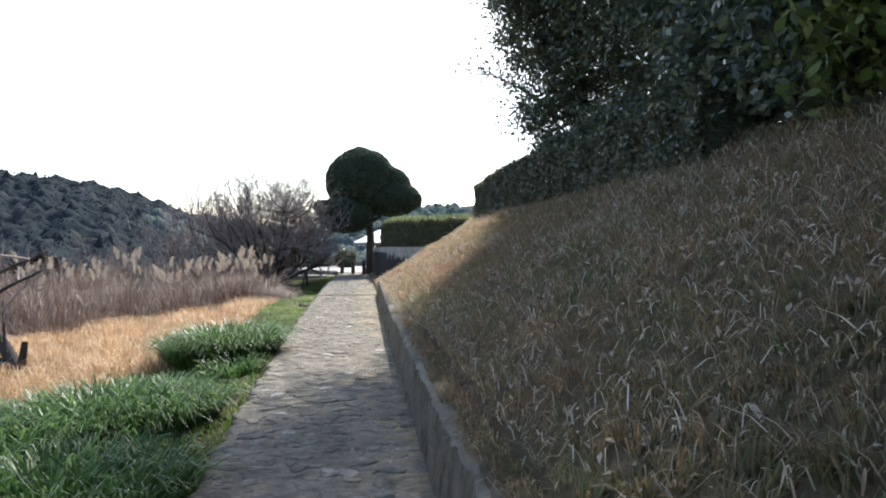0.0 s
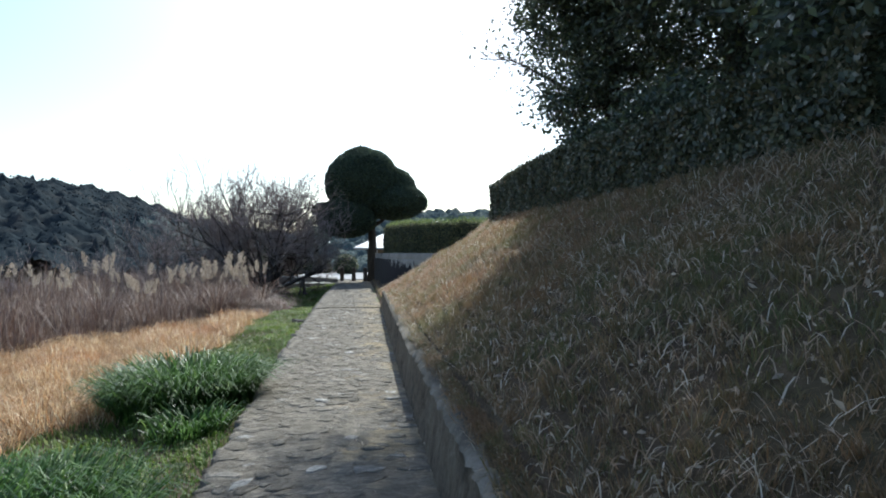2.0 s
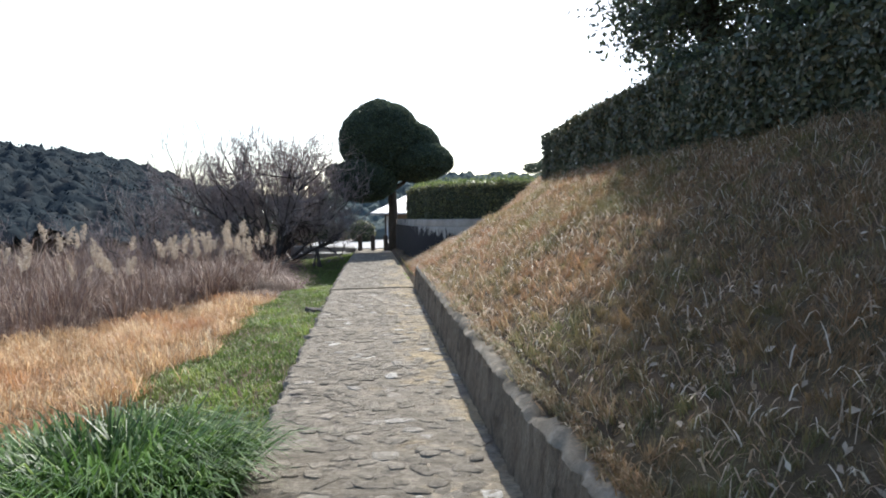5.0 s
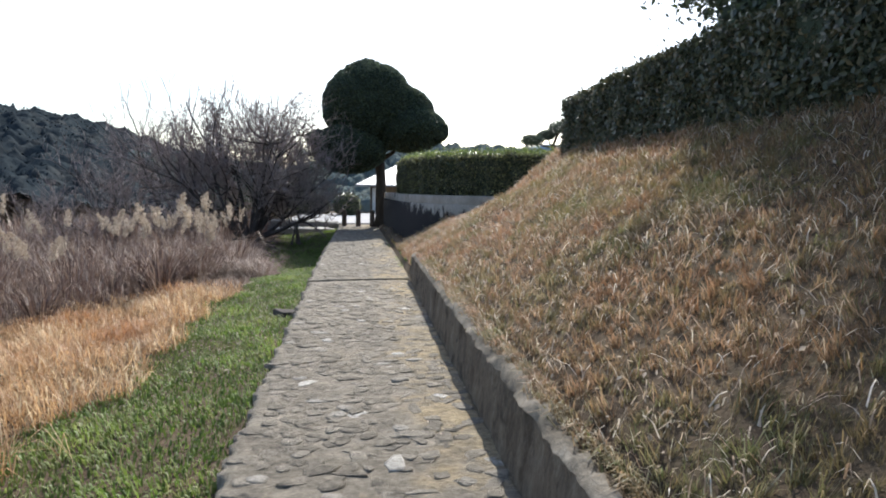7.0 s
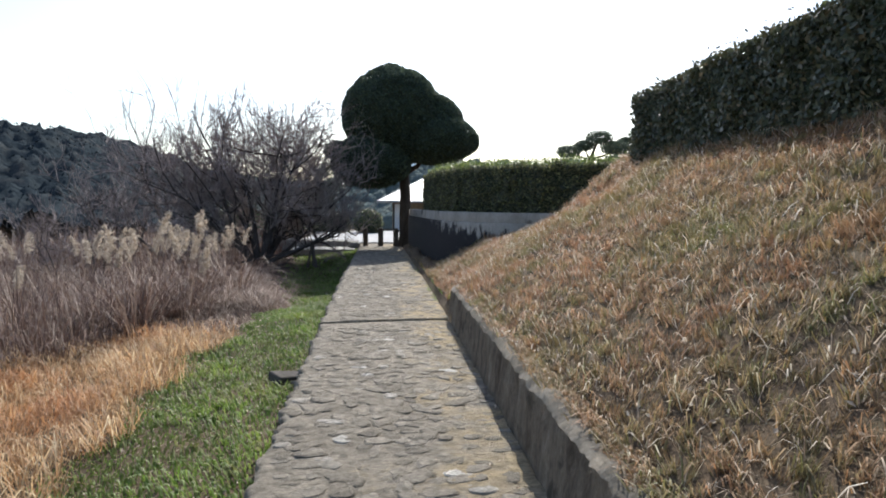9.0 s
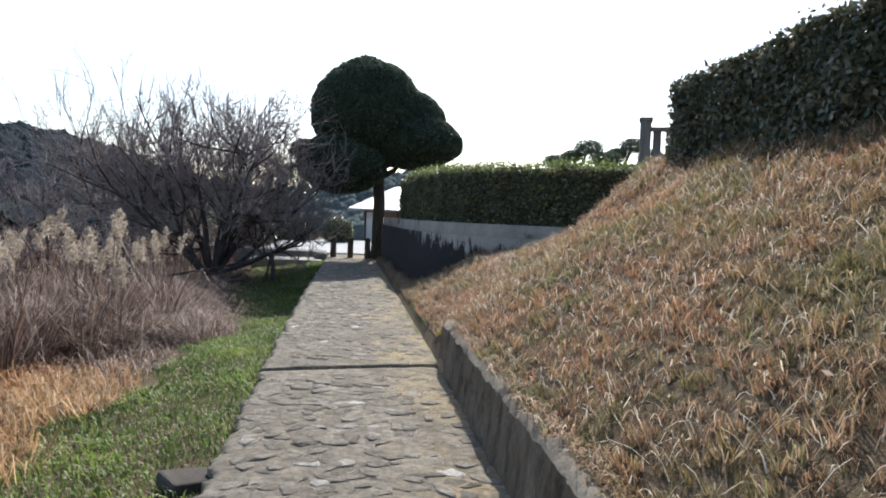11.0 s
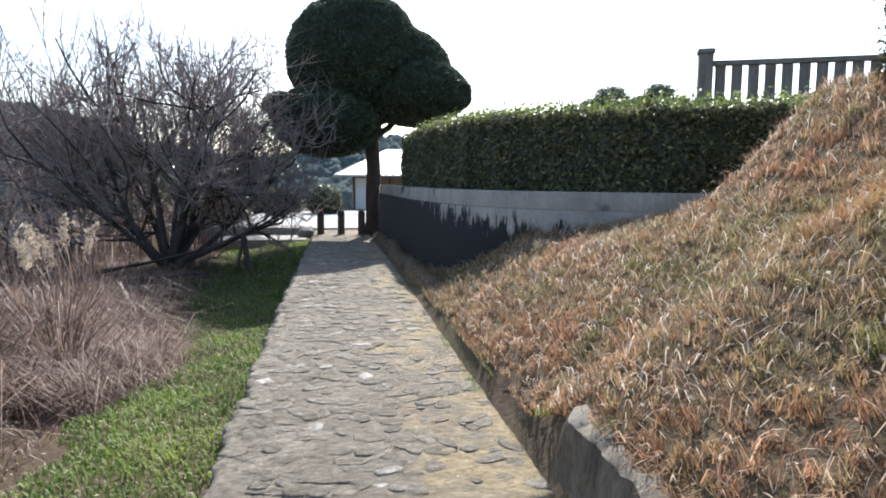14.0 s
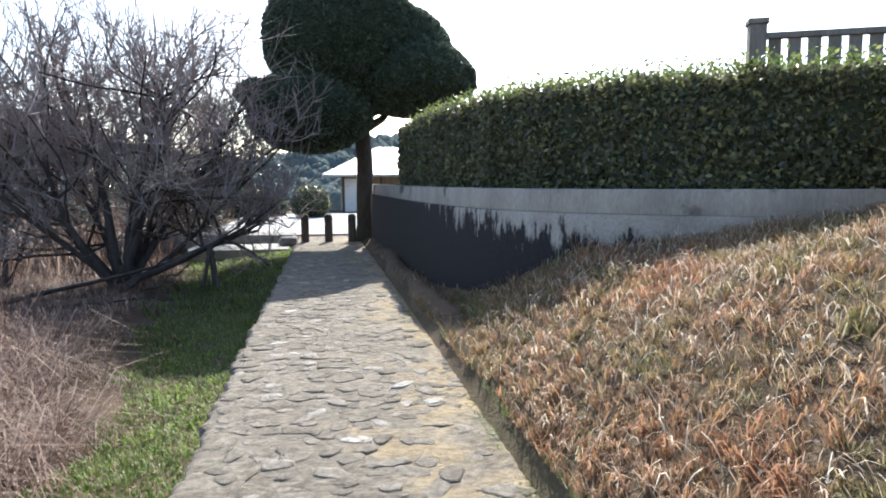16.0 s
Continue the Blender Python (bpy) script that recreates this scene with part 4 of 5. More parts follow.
bare_tree("bare_tree", (-3.75, 31.6, -0.55),
          [((-0.9, 0.1, 0.8), 3.6, 0.13), ((-0.45, 0.5, 1.0), 3.7, 0.13), ((0.1, 0.3, 1.0), 3.6, 0.14), ((0.85, 0.2, 0.6), 2.8, 0.14), ((-1.0, -0.2, 0.45), 3.6, 0.11), ((0.35, -0.3, 0.95), 3.7, 0.11), ((-0.5, -0.3, 0.9), 3.6, 0.11), ((0.45, 0.6, 0.9), 3.5, 0.11), ((-0.75, 0.4, 0.9), 3.6, 0.10), ((0.55, 0.1, 1.0), 3.7, 0.10), ((0.8, 0.4, 0.85), 3.4, 0.10), ((0.27, 0.2, 1.0), 3.9, 0.10), ((0.36, 0.35, 1.0), 3.7, 0.10), ((0.12, 0.0, 1.0), 3.9, 0.09), ((0.3, -0.2, 1.0), 3.4, 0.09)],
          31, (11, 8, 7), "leafless spreading tree with many fine twigs", 0.38)
bare_tree("bare_tree", (-6.4, 32.8, -0.85), [((-0.5, 0.1, 0.9), 3.8, 0.09), ((0.3, 0.2, 1.0), 3.9, 0.09), ((-0.2, -0.4, 0.9), 3.6, 0.08), ((-0.9, -0.2, 0.65), 3.2, 0.08), ((0.7, 0.0, 0.8), 3.3, 0.08)], 32, (9, 6, 6), "leafless bushy tree behind the reeds", 0.5, 0.7)
bare_tree("bare_tree", (-9.2, 34.5, -1.1), [((-0.5, 0.1, 0.9), 3.1, 0.08), ((0.4, 0.2, 1.0), 3.2, 0.08), ((0.1, -0.3, 0.9), 2.9, 0.07), ((-0.9, 0.0, 0.7), 2.7, 0.07)], 33, (8, 6, 5), "leafless bushy tree behind the reeds", 0.5, 0.6)
for k, (x, y, s) in enumerate(((-8.0, 27.5, 1.0), (-11.5, 26.0, 0.9), (-14.5, 30.0, 1.2), (-5.6, 28.6, 0.8), (-18.0, 27.0, 1.1), (-22.0, 33.0, 1.4), (-13.0, 36.0, 1.3))):
    bare_tree("bare_shrub", (x, y, float(ground_z(x, y)) - 0.05), [((0.5 * math.cos(q + k), 0.5 * math.sin(q + k), 0.8), 1.5 * s, 0.035) for q in (0.0, 1.3, 2.5, 3.8, 5.0)], 45 + k, (6, 5, 4), "leafless twiggy shrub standing among the reeds", 0.4, 0.2)
bare_tree("sapling", (-6.4, 25.8, -0.8), [((-0.15, 0.0, 1.0), 2.3, 0.035), ((0.3, 0.0, 1.0), 1.9, 0.03)], 34, (6, 3, 2), "thin bare sapling standing among reeds", 0.3, 0.15, 0.4)
bare_tree("leaning_branch", (-4.5, 10.2, -0.5), [((-0.7, 0.3, 0.9), 2.0, 0.15), ((-0.9, -0.1, 0.35), 1.5, 0.12), ((-0.8, -0.4, 0.15), 1.3, 0.05)], 35, (3, 2, 0), "dark leaning bare branches at the meadow edge", 0.25, 0.25)

# overhanging bare branch at the edge of the evergreen trees
def overhang():
    g = np.random.default_rng(36)
    root = tagged(new("bare_tree"), "slim leafless tree leaning out from the evergreens", "tree")
    line = np.array([(6.9, 19.4, 2.4), (6.6, 19.3, 4.5), (6.0, 19.2, 5.7), (5.07, 18.9, 6.1), (4.2, 18.8, 6.45), (3.2, 18.7, 6.4)])
    put("trunk", mesh_np("trunk", *tube_np(line, [0.075, 0.065, 0.052, 0.034, 0.019, 0.006], 7), M_bark_grey, True), root)
    tw = []
    for k in range(46):
        i = g.integers(2, 5)
        p = line[i] + (line[min(i + 1, 5)] - line[i]) * g.uniform(0, 1)
        d = np.array([-0.8, g.normal(0, 0.4), g.normal(0.35, 0.5)])
        pts, _ = limb_path(p, d / np.linalg.norm(d), g.uniform(0.5, 1.7), 0.2, 5, g)
        tw.append(tube_np(pts, np.linspace(0.008, 0.002, 6), 4))
    tagged(put("twigs", mesh_np("twigs", *merged(tw), M_twig), root), kind="stuff")


overhang()

# ---------------------------------------------------------------- grasses
def stuff(name, pieces, material, label, category="grass"):
    return tagged(put(name, mesh_np(name, *merged(pieces), material)), label, category, kind="stuff")


def bank_keep(x, y, g):
    xw = np.where(y > 23.0, wall_x(y) - 0.02, 4.3)
    thin = (y > 26.4 + 0.5 * bumps(x * 3, y, 1.0)) & (g.uniform(0, 1, len(x)) > 0.08)
    return ~thin & (x < xw) & (x > np.where(y < 19.4, 1.0, 0.93 + 0.05 * np.sin(y * 3.1)))


def bank_grass(n, y0, y1, seed, h, wd, x1=4.4, curved=True):
    g = np.random.default_rng(seed)
    r = scatter(n, 0.90, x1, y0, y1, bank_keep, seed)
    # tufts: roots drawn together, each tuft leaning its own way
    cell = 0.11
    jx = r[:, 0] + 0.05 * bumps(r[:, 0] * 9, r[:, 1] * 9, 3.0)
    cx = np.floor(jx / cell)
    cy = np.floor((r[:, 1] + 0.5 * cell * (cx % 2)) / cell)
    hsh = np.modf(np.abs(np.sin(cx * 127.1 + cy * 311.7) * 43758.5453))[0]
    h2 = np.modf(hsh * 57.3)[0]
    tx, ty = (cx + 0.2 + 0.6 * hsh) * cell, (cy - 0.5 * (cx % 2) + 0.2 + 0.6 * h2) * cell
    pull = 0.35
    r[:, 0], r[:, 1] = r[:, 0] * (1 - pull) + tx * pull, r[:, 1] * (1 - pull) + ty * pull
    r[:, 2] = ground_z(r[:, 0], r[:, 1]) - 0.01
    m = len(r)
    az = 3.3 + 5.5 * h2 + g.normal(0, 1.1, m)
    H = h * (0.5 + 0.8 * hsh) * g.uniform(0.4, 1.5, m)
    W = wd * g.uniform(0.6, 1.6, m)
    if curved:
        return blades_np(r, H, W, az, g.uniform(0.1, 1.1, m), g.uniform(0.0, 0.5, m), False)
    # straight fine blades
    s = np.stack([-np.sin(az + 1.0), np.cos(az + 1.0), np.zeros(m)], 1) * (W / 2)[:, None]
    tip = r + np.stack([np.cos(az) * H * 0.55, np.sin(az) * H * 0.55, H], 1) * g.uniform(0.6, 1.1, (m, 1))
    v = np.stack([r - s, r + s, tip], 1)
    return v.reshape(-1, 3), np.arange(3 * m).reshape(-1, 3)


def curls(n, y0, y1, seed):
    """Longer pale dead leaves, bent over the mat."""
    g = np.random.default_rng(seed)
    r = scatter(n, 1.0, 4.3, y0, y1, bank_keep, seed)
    m = len(r)
    r[:, 2] += 0.03
    return blades_np(r, 0.085 * g.uniform(0.5, 1.5, m), 0.0055 * g.uniform(0.6, 1.5, m), g.uniform(0, 6.283, m), g.uniform(0.5, 1.8, m), g.uniform(0.2, 0.9, m), True)


def wall_head_grass(n, y0, y1, seed):
    """Grass creeping over the head of the retaining wall."""
    g = np.random.default_rng(seed)
    y = g.uniform(y0, y1, n)
    x = right_edge(y) + 0.235 - np.abs(g.normal(0, 0.055, n)) * (1 + 0.6 * bumps(y * 2.0, y * 0.7, 9.0))
    x = np.maximum(x, right_edge(y) + 0.075)
    r = np.stack([x, y, np.full(n, 0.415)], 1)
    return blades_np(r, 0.085 * g.uniform(0.4, 1.4, n), 0.0065 * g.uniform(0.6, 1.5, n), 3.14 + g.normal(0, 1.2, n), g.uniform(0.2, 1.4, n), g.uniform(0.1, 0.8, n), False)


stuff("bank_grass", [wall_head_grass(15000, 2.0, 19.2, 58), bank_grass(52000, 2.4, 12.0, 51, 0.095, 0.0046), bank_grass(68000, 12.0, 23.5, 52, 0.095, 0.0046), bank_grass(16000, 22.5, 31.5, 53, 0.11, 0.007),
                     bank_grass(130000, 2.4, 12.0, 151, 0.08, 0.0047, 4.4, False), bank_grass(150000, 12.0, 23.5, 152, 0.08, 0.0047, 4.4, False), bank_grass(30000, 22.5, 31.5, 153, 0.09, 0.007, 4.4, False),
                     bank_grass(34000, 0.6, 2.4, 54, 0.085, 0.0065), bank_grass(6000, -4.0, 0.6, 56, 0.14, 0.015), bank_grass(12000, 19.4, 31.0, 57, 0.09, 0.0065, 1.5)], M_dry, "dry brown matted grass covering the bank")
stuff("dead_blades", [curls(12000, 1.0, 24.0, 55), curls(2500, 2.0, 8.0, 155), curls(1500, 19.4, 27.0, 59)], M_straw, "pale curled dead grass blades over the bank")


def meadow(n, x0, x1, y0, y1, keep, h, wd, seed, lean=(0.2, 0.9), droop=(0.05, 0.5), wild=0.9, uneven=0.35):
    g = np.random.default_rng(seed)
    r = scatter(n, x0, x1, y0, y1, keep, seed)
    m = len(r)
    c = bumps(r[:, 0] * 2.2, r[:, 1] * 2.2, seed)
    az = 2.5 + 2 * c + g.normal(0, wild, m)
    return blades_np(r, h * np.clip(1 + uneven * c + 0.6 * (uneven - 0.35) * bumps(r[:, 0] * 5.1, r[:, 1] * 5.7, seed + 2), 0.25, 2) * g.uniform(0.5, 1.3, m), wd * g.uniform(0.6, 1.4, m), az, g.uniform(*lean, m), g.uniform(*droop, m), False)


def lawn_side(y):
    """Far edge of the green strip beside the path."""
    return np.interp(y, [-4, 6, 9, 12, 16, 20, 24, 28, 33, 36], [-2.6, -2.6, -2.5, -2.4, -2.3, -2.1, -2.1, -2.6, -3.0, -3.2])


def reed_front(x):
    """Near edge of the reed bed."""
    return np.interp(x, [-30, -12, -8, -6.3, -3.8, -3.0, -2.4], [13.0, 13.5, 14.6, 15.9, 18.8, 21.2, 22.6])


lawn_keep = lambda x, y, g: (x < left_edge(y) - 0.02) & (x > lawn_side(y) + 0.35 * bumps(x * 2, y * 2, 4.0))
stuff("lawn_grass", [meadow(66000, -3.0, -0.6, 3.6, 24.0, lawn_keep, 0.07, 0.0115, 61), meadow(30000, -3.6, -0.6, 24.0, 36.0, lawn_keep, 0.075, 0.0135, 62)], M_lawn, "short green grass strip beside the path")
gold_keep = lambda x, y, g: (x < lawn_side(y) + 0.45 * bumps(x * 2, y * 2, 4.0) + 0.2) & (y < reed_front(x) + 0.5) & (y < 19.8 + 0.4 * bumps(x * 2, y, 7.0))
stuff("golden_grass", [meadow(88000, -9.0, -2.0, 5.5, 22.8, gold_keep, 0.26, 0.0075, 63, (0.2, 1.3), (0.1, 0.7), 1.6, 0.6), meadow(16000, -16.0, -8.0, 4.0, 16.0, gold_keep, 0.32, 0.012, 64, (0.3, 1.2), (0.1, 0.6))], M_gold, "golden dry meadow grass lit from behind")


def strap_clump(c, rx, ry, n, h, seed, label):
    g = np.random.default_rng(seed)
    a, q = g.uniform(0, 6.283, n), np.sqrt(g.uniform(0, 1, n))
    x, y = c[0] + rx * q * np.cos(a), c[1] + ry * q * np.sin(a)
    x = np.minimum(x, left_edge(y) - 0.04)
    r = np.stack([x, y, ground_z(x, y) - 0.01], 1)
    az = np.arctan2(y - c[1], x - c[0]) + g.normal(0, 1.0, n)
    H = h * g.uniform(0.6, 1.2, n) * (1.05 - 0.35 * q)
    me = mesh_np("strap_leaf_clump", *blades_np(r, H, 0.016 * g.uniform(0.7, 1.3, n), az, g.uniform(0.3, 1.1, n), g.uniform(0.05, 0.55, n)), M_strap)
    return tagged(put("strap_leaf_clump", me), label, "plant clump", "strap-leaf plants beside the path", "stuff")


strap_clump((-1.52, 9.3), 0.68, 0.6, 4200, 0.58, 71, "dense clump of long dark green strap leaves")
strap_clump((-1.9, 6.05), 0.95, 0.8, 4600, 0.44, 72, "wide clump of bright green strap leaves by the path edge")
strap_clump((-3.0, 5.4), 1.2, 0.9, 3500, 0.46, 73, "wide clump of bright green strap leaves by the meadow")
strap_clump((-1.5, 4.2), 0.8, 0.7, 2200, 0.38, 74, "bright green strap leaves by the path edge")
strap_clump((-1.2, 8.2), 0.32, 0.3, 300, 0.30, 75, "small clump of green strap leaves by the path edge")

weed_keep = lambda x, y, g: bumps(x * 3, y * 2.2, 6.0) > 0.12
stuff("path_weeds", [meadow(3800, 0.68, 0.93, 19.5, 23.0, weed_keep, 0.055, 0.006, 65), meadow(1600, 0.76, 0.92, 23.0, 28.0, weed_keep, 0.05, 0.006, 165), meadow(500, 0.72, 0.80, 6.0, 19.0, lambda x, y, g: bumps(x, y * 2.2, 8.0) > 0.55, 0.04, 0.006, 66)], M_lawn, "small green weeds along the path edge", "weeds")
under_keep = lambda x, y, g: (x < lawn_side(y) + 0.5 * bumps(x * 2, y * 2, 5.0)) & (x > -9.5)
stuff("dry_undergrowth", [meadow(30000, -9.0, -1.8, 19.6, 36.0, under_keep, 0.22, 0.010, 67, (0.3, 1.8), (0.1, 0.9), 2.5), meadow(9000, -22.0, -3.6, 33.5, 46.0, None, 0.95, 0.028, 68, (0.05, 0.8), (0.0, 0.4), 2.2, 0.8)], M_reed, "dry brown litter and thin grass beneath the bare trees", "undergrowth")

g_lit = np.random.default_rng(68)


def litter(n, x0, x1, y0, y1, keep, lift, size, seed):
    r = scatter(n, x0, x1, y0, y1, keep, seed)
    r[:, 2] += lift * g_lit.uniform(0.4, 1.0, len(r))
    L = size * g_lit.uniform(0.5, 1.4, len(r))
    return leaves_np(r, g_lit.normal(0, 0.7, (len(r), 3)) + np.array([0, 0, 0.8]), L, L * 0.45, 0.5)


stuff("leaf_litter", [litter(3600, 1.0, 4.2, 1.0, 24.0, bank_keep, 0.07, 0.035, 69), litter(900, 1.0, 3.4, 2.0, 9.0, bank_keep, 0.06, 0.045, 169), litter(500, 0.2, 0.8, 3.0, 20.0, None, 0.14, 0.03, 170), litter(2600, -2.6, -0.9, 14.0, 27.0, None, 0.04, 0.03, 70)], M_plume, "pale dead leaves strewn over the grass", "leaf litter")

# reeds: bed of stems, and single plumed clumps
reed_keep = lambda x, y, g: (y > reed_front(x) + 0.3 * bumps(x * 2, y, 2.0)) & (x < np.interp(y, [18, 20, 24, 27, 30, 40], [-2.6, -2.05, -2.15, -3.0, -4.6, -7.5]) + 0.25 * bumps(x, y * 2, 3.0)) & (y < 33 + 0 * x)
reed_tall = lambda x, y, g: reed_keep(x, y, g) & (x < np.interp(y, [18, 21, 24, 27, 29], [-3.0, -3.3, -3.2, -3.6, -5.0]))
stuff("reed_bed", [meadow(30000, -14.0, -2.0, 14.0, 29.0, reed_tall, 0.85, 0.009, 81, (0.05, 0.9), (0.0, 0.5), 2.4, 0.8), meadow(26000, -14.0, -2.0, 14.0, 29.0, reed_keep, 0.42, 0.010, 84, (0.4, 1.6), (0.1, 0.7), 2.5, 0.6), meadow(24000, -34.0, -10.0, 12.0, 40.0, reed_keep, 1.2, 0.02, 82, (0.05, 0.8), (0.0, 0.4), 2.2, 0.8), meadow(9000, -5.0, -1.9, 20.0, 26.5, reed_keep, 0.6, 0.009, 83, (0.8, 1.9), (0.3, 0.9), 1.5), meadow(2200, -2.9, -2.0, 21.6, 24.0, None, 0.5, 0.008, 86, (0.9, 2.0), (0.3, 0.8), 0.7)], M_reed, "bed of dry reddish-brown reeds", "reeds")


def plume_reed(x, y, h, seed, n_plume):
    g = np.random.default_rng(seed)
    z = float(ground_z(x, y))
    root = tagged(new("pampas_reed"), "dry pampas reed with pale feathery plumes", "reed", "plumed reeds by the meadow")
    root.location = (x, y, z)
    n = 90
    a = g.uniform(0, 6.283, n)
    r = np.stack([0.18 * np.cos(a) * g.uniform(0, 1, n), 0.18 * np.sin(a) * g.uniform(0, 1, n), -0.02 + 0 * a], 1)
    put("leaf_tuft", mesh_np("leaf_tuft", *blades_np(r, h * 0.75 * g.uniform(0.5, 1.1, n), 0.012 * g.uniform(0.7, 1.4, n), a, g.uniform(0.2, 0.9, n), g.uniform(0.1, 0.6, n)), M_reed), root)
    for k in range(n_plume):
        b = g.uniform(0, 6.283)
        lean = g.uniform(0.05, 0.3)
        hh = h * g.uniform(0.75, 1.05)
        top = np.array([lean * hh * math.cos(b), lean * hh * math.sin(b), hh])
        pts = np.array([[0.05 * math.cos(b), 0.05 * math.sin(b), -0.02], top * np.array([0.4, 0.4, 0.55]), top])
        put("stalk", mesh_np("stalk", *tube_np(pts, [0.006, 0.005, 0.003], 4), M_reed), root)
        m = 170
        t = g.uniform(0, 1, m)
        bend = np.array([math.cos(b) * 0.10, math.sin(b) * 0.10, -0.02])
        core = top + np.outer(t, np.array([0, 0, 0.33])) + np.outer(t ** 2, bend)
        fat = 0.027 * np.sin(np.pi * np.clip(t * 0.9 + 0.08, 0, 1)) + 0.006
        off = g.normal(0, 1, (m, 3)) * fat[:, None]
        L = 0.06 * g.uniform(0.6, 1.4, m)
        put("plume", mesh_np("plume", *leaves_np(core + off, g.normal(0, 1, (m, 3)) * np.array([1, 1, 0.3]), L, L * 0.2), M_plume), root)


g_pl = np.random.default_rng(91)
PLUMES = [(-3.15, 20.9), (-3.5, 20.4), (-2.95, 21.6), (-3.8, 21.2), (-3.3, 22.2), (-4.3, 20.6), (-3.7, 23.2), (-4.0, 24.2), (-4.5, 24.4), (-3.45, 24.0), (-4.9, 21.8), (-5.6, 21.0), (-5.2, 23.0), (-6.3, 20.3), (-6.9, 21.6), (-7.6, 19.6), (-8.4, 21.0), (-9.2, 20.2), (-10.4, 19.4), (-11.5, 20.8), (-12.8, 19.6), (-5.9, 24.4), (-7.2, 24.0), (-2.75, 22.9), (-3.0, 23.6), (-3.3, 22.4)] + [(-3.4 - 0.62 * k, 19.6 + 1.3 * math.sin(k * 2.4) - 0.15 * k) for k in range(15)]
for k, (x, y) in enumerate(PLUMES):
    plume_reed(x, y, 1.36 + 0.34 * float(np.clip(g_pl.normal(), -1.6, 1.3)) - 0.02 * abs(x), 100 + k, (4, 2, 3, 1)[k % 4])

# ---------------------------------------------------------------- end of the path: bollards, forecourt, buildings
def bollard(x, y):
    root = tagged(new("bollard"), "dark weathered round wooden bollard across the path end", "bollard", "bollards across the path")
    root.location = (x, y, 0)
    prof = [(0.105, -0.1), (0.10, 0.0), (0.098, 0.58), (0.092, 0.64), (0.07, 0.672), (0.0, 0.68)]
    bm = bmesh.new()
    rings = []
    for r, z in prof[:-1]:
        rings.append([bm.verts.new((r * math.cos(i * math.pi / 8), r * math.sin(i * math.pi / 8), z)) for i in range(16)])
    tip = bm.verts.new((0, 0, prof[-1][1]))
    for a, b in zip(rings, rings[1:]):
        for i in range(16):
            bm.faces.new((a[i], a[(i + 1) % 16], b[(i + 1) % 16], b[i]))
    for i in range(16):
        bm.faces.new((rings[-1][i], rings[-1][(i + 1) % 16], tip))
    part("post", bm, M_post, root, "", True)
    bm = bmesh.new()
    bmesh.ops.create_cone(bm, segments=16, radius1=0.103, radius2=0.103, depth=0.03, cap_ends=False, matrix=Matrix.Translation((0, 0, 0.55)))
    part("groove_band", bm, M_joint, root)
    return root


for x, y in ((-0.52, 34.95), (0.05, 34.88), (0.62, 34.82)):
    bollard(x, y)

bm = bmesh.new()
box(bm, (-3.4, 37.4, -0.5), (9.0, 49.2, -0.012), 0.01)
tagged(part("pavement", bm, M_plaza), "pale sunlit concrete forecourt beyond the bollards", "pavement", kind="structure")
bm = bmesh.new()
vs = [bm.verts.new(p) for p in ((-5.5, 36.0, -0.25), (-0.75, 35.7, -0.25), (-0.75, 36.6, -0.25), (-5.5, 37.3, -0.25))]
ws = [bm.verts.new(p) for p in ((-5.4, 36.1, 0.17), (-0.85, 35.85, 0.10), (-0.8, 36.5, 0.13), (-5.4, 37.2, 0.20))]
bm.faces.new(ws)
bm.faces.new(vs[::-1])
for i in range(4):
    bm.faces.new((vs[i], vs[(i + 1) % 4], ws[(i + 1) % 4], ws[i]))
tagged(part("stone_bench", bm, M_rock), "low dark flat stone ledge at the forecourt edge", "stone ledge")
rough_rock("rock", (-0.95, 35.0, 0.02), (0.42, 0.3, 0.22), 8, M_rock, "small grey stone beside the path edge")
bm = bmesh.new()
box(bm, (-0.17, -0.12, -0.09), (0.17, 0.12, 0.0), 0.02, Matrix.LocRotScale((-0.96, 16.75, -0.075), Euler((0.10, 0.14, 0.6)), None))
for v in bm.verts:
    v.co += Vector((noise.noise(v.co * 7), noise.noise(v.co * 7 + Vector((4, 0, 0))), noise.noise(v.co * 9))) * 0.025
tagged(part("stone_slab", bm, M_joint), "dark flat stone step against the path edge", "stone")
bm = bmesh.new()
box(bm, (-3.2, 34.2, -0.33), (-0.9, 35.6, -0.085), 0.01)
tagged(part("gravel_patch", bm, M_gravel), "patch of pale gravel beside the path", "gravel", kind="structure")


def round_bush(c, r, seed, label):
    g = np.random.default_rng(seed)
    root = tagged(new("round_bush"), label, "bush")
    bm = bmesh.new()
    bmesh.ops.create_icosphere(bm, subdivisions=4, radius=1.0)
    for v in bm.verts:
        n = 0.06 * noise.noise(v.co * 2.5 + Vector((seed, 0, 0)))
        v.co = Vector((c[0] + v.co.x * r[0] * (1 + n), c[1] + v.co.y * r[1] * (1 + n), c[2] + v.co.z * r[2] * (1 + n)))
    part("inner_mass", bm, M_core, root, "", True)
    m = int(2500 * r[0] * r[2] + 2000)
    q = g.normal(size=(m, 3))
    q /= np.linalg.norm(q, axis=1)[:, None]
    p = np.array(c) + q * np.array(r) * (1.02 + 0.04 * g.normal(size=m))[:, None]
    L = 0.10 * g.uniform(0.6, 1.4, m)
    put("leaves", mesh_np("leaves", *leaves_np(p, q + g.normal(0, 0.6, (m, 3)), L, L * 0.5), M_leaf_bright), root)


round_bush((-0.55, 46.6, 0.55), (0.78, 0.75, 0.72), 5, "round clipped bush across the forecourt")
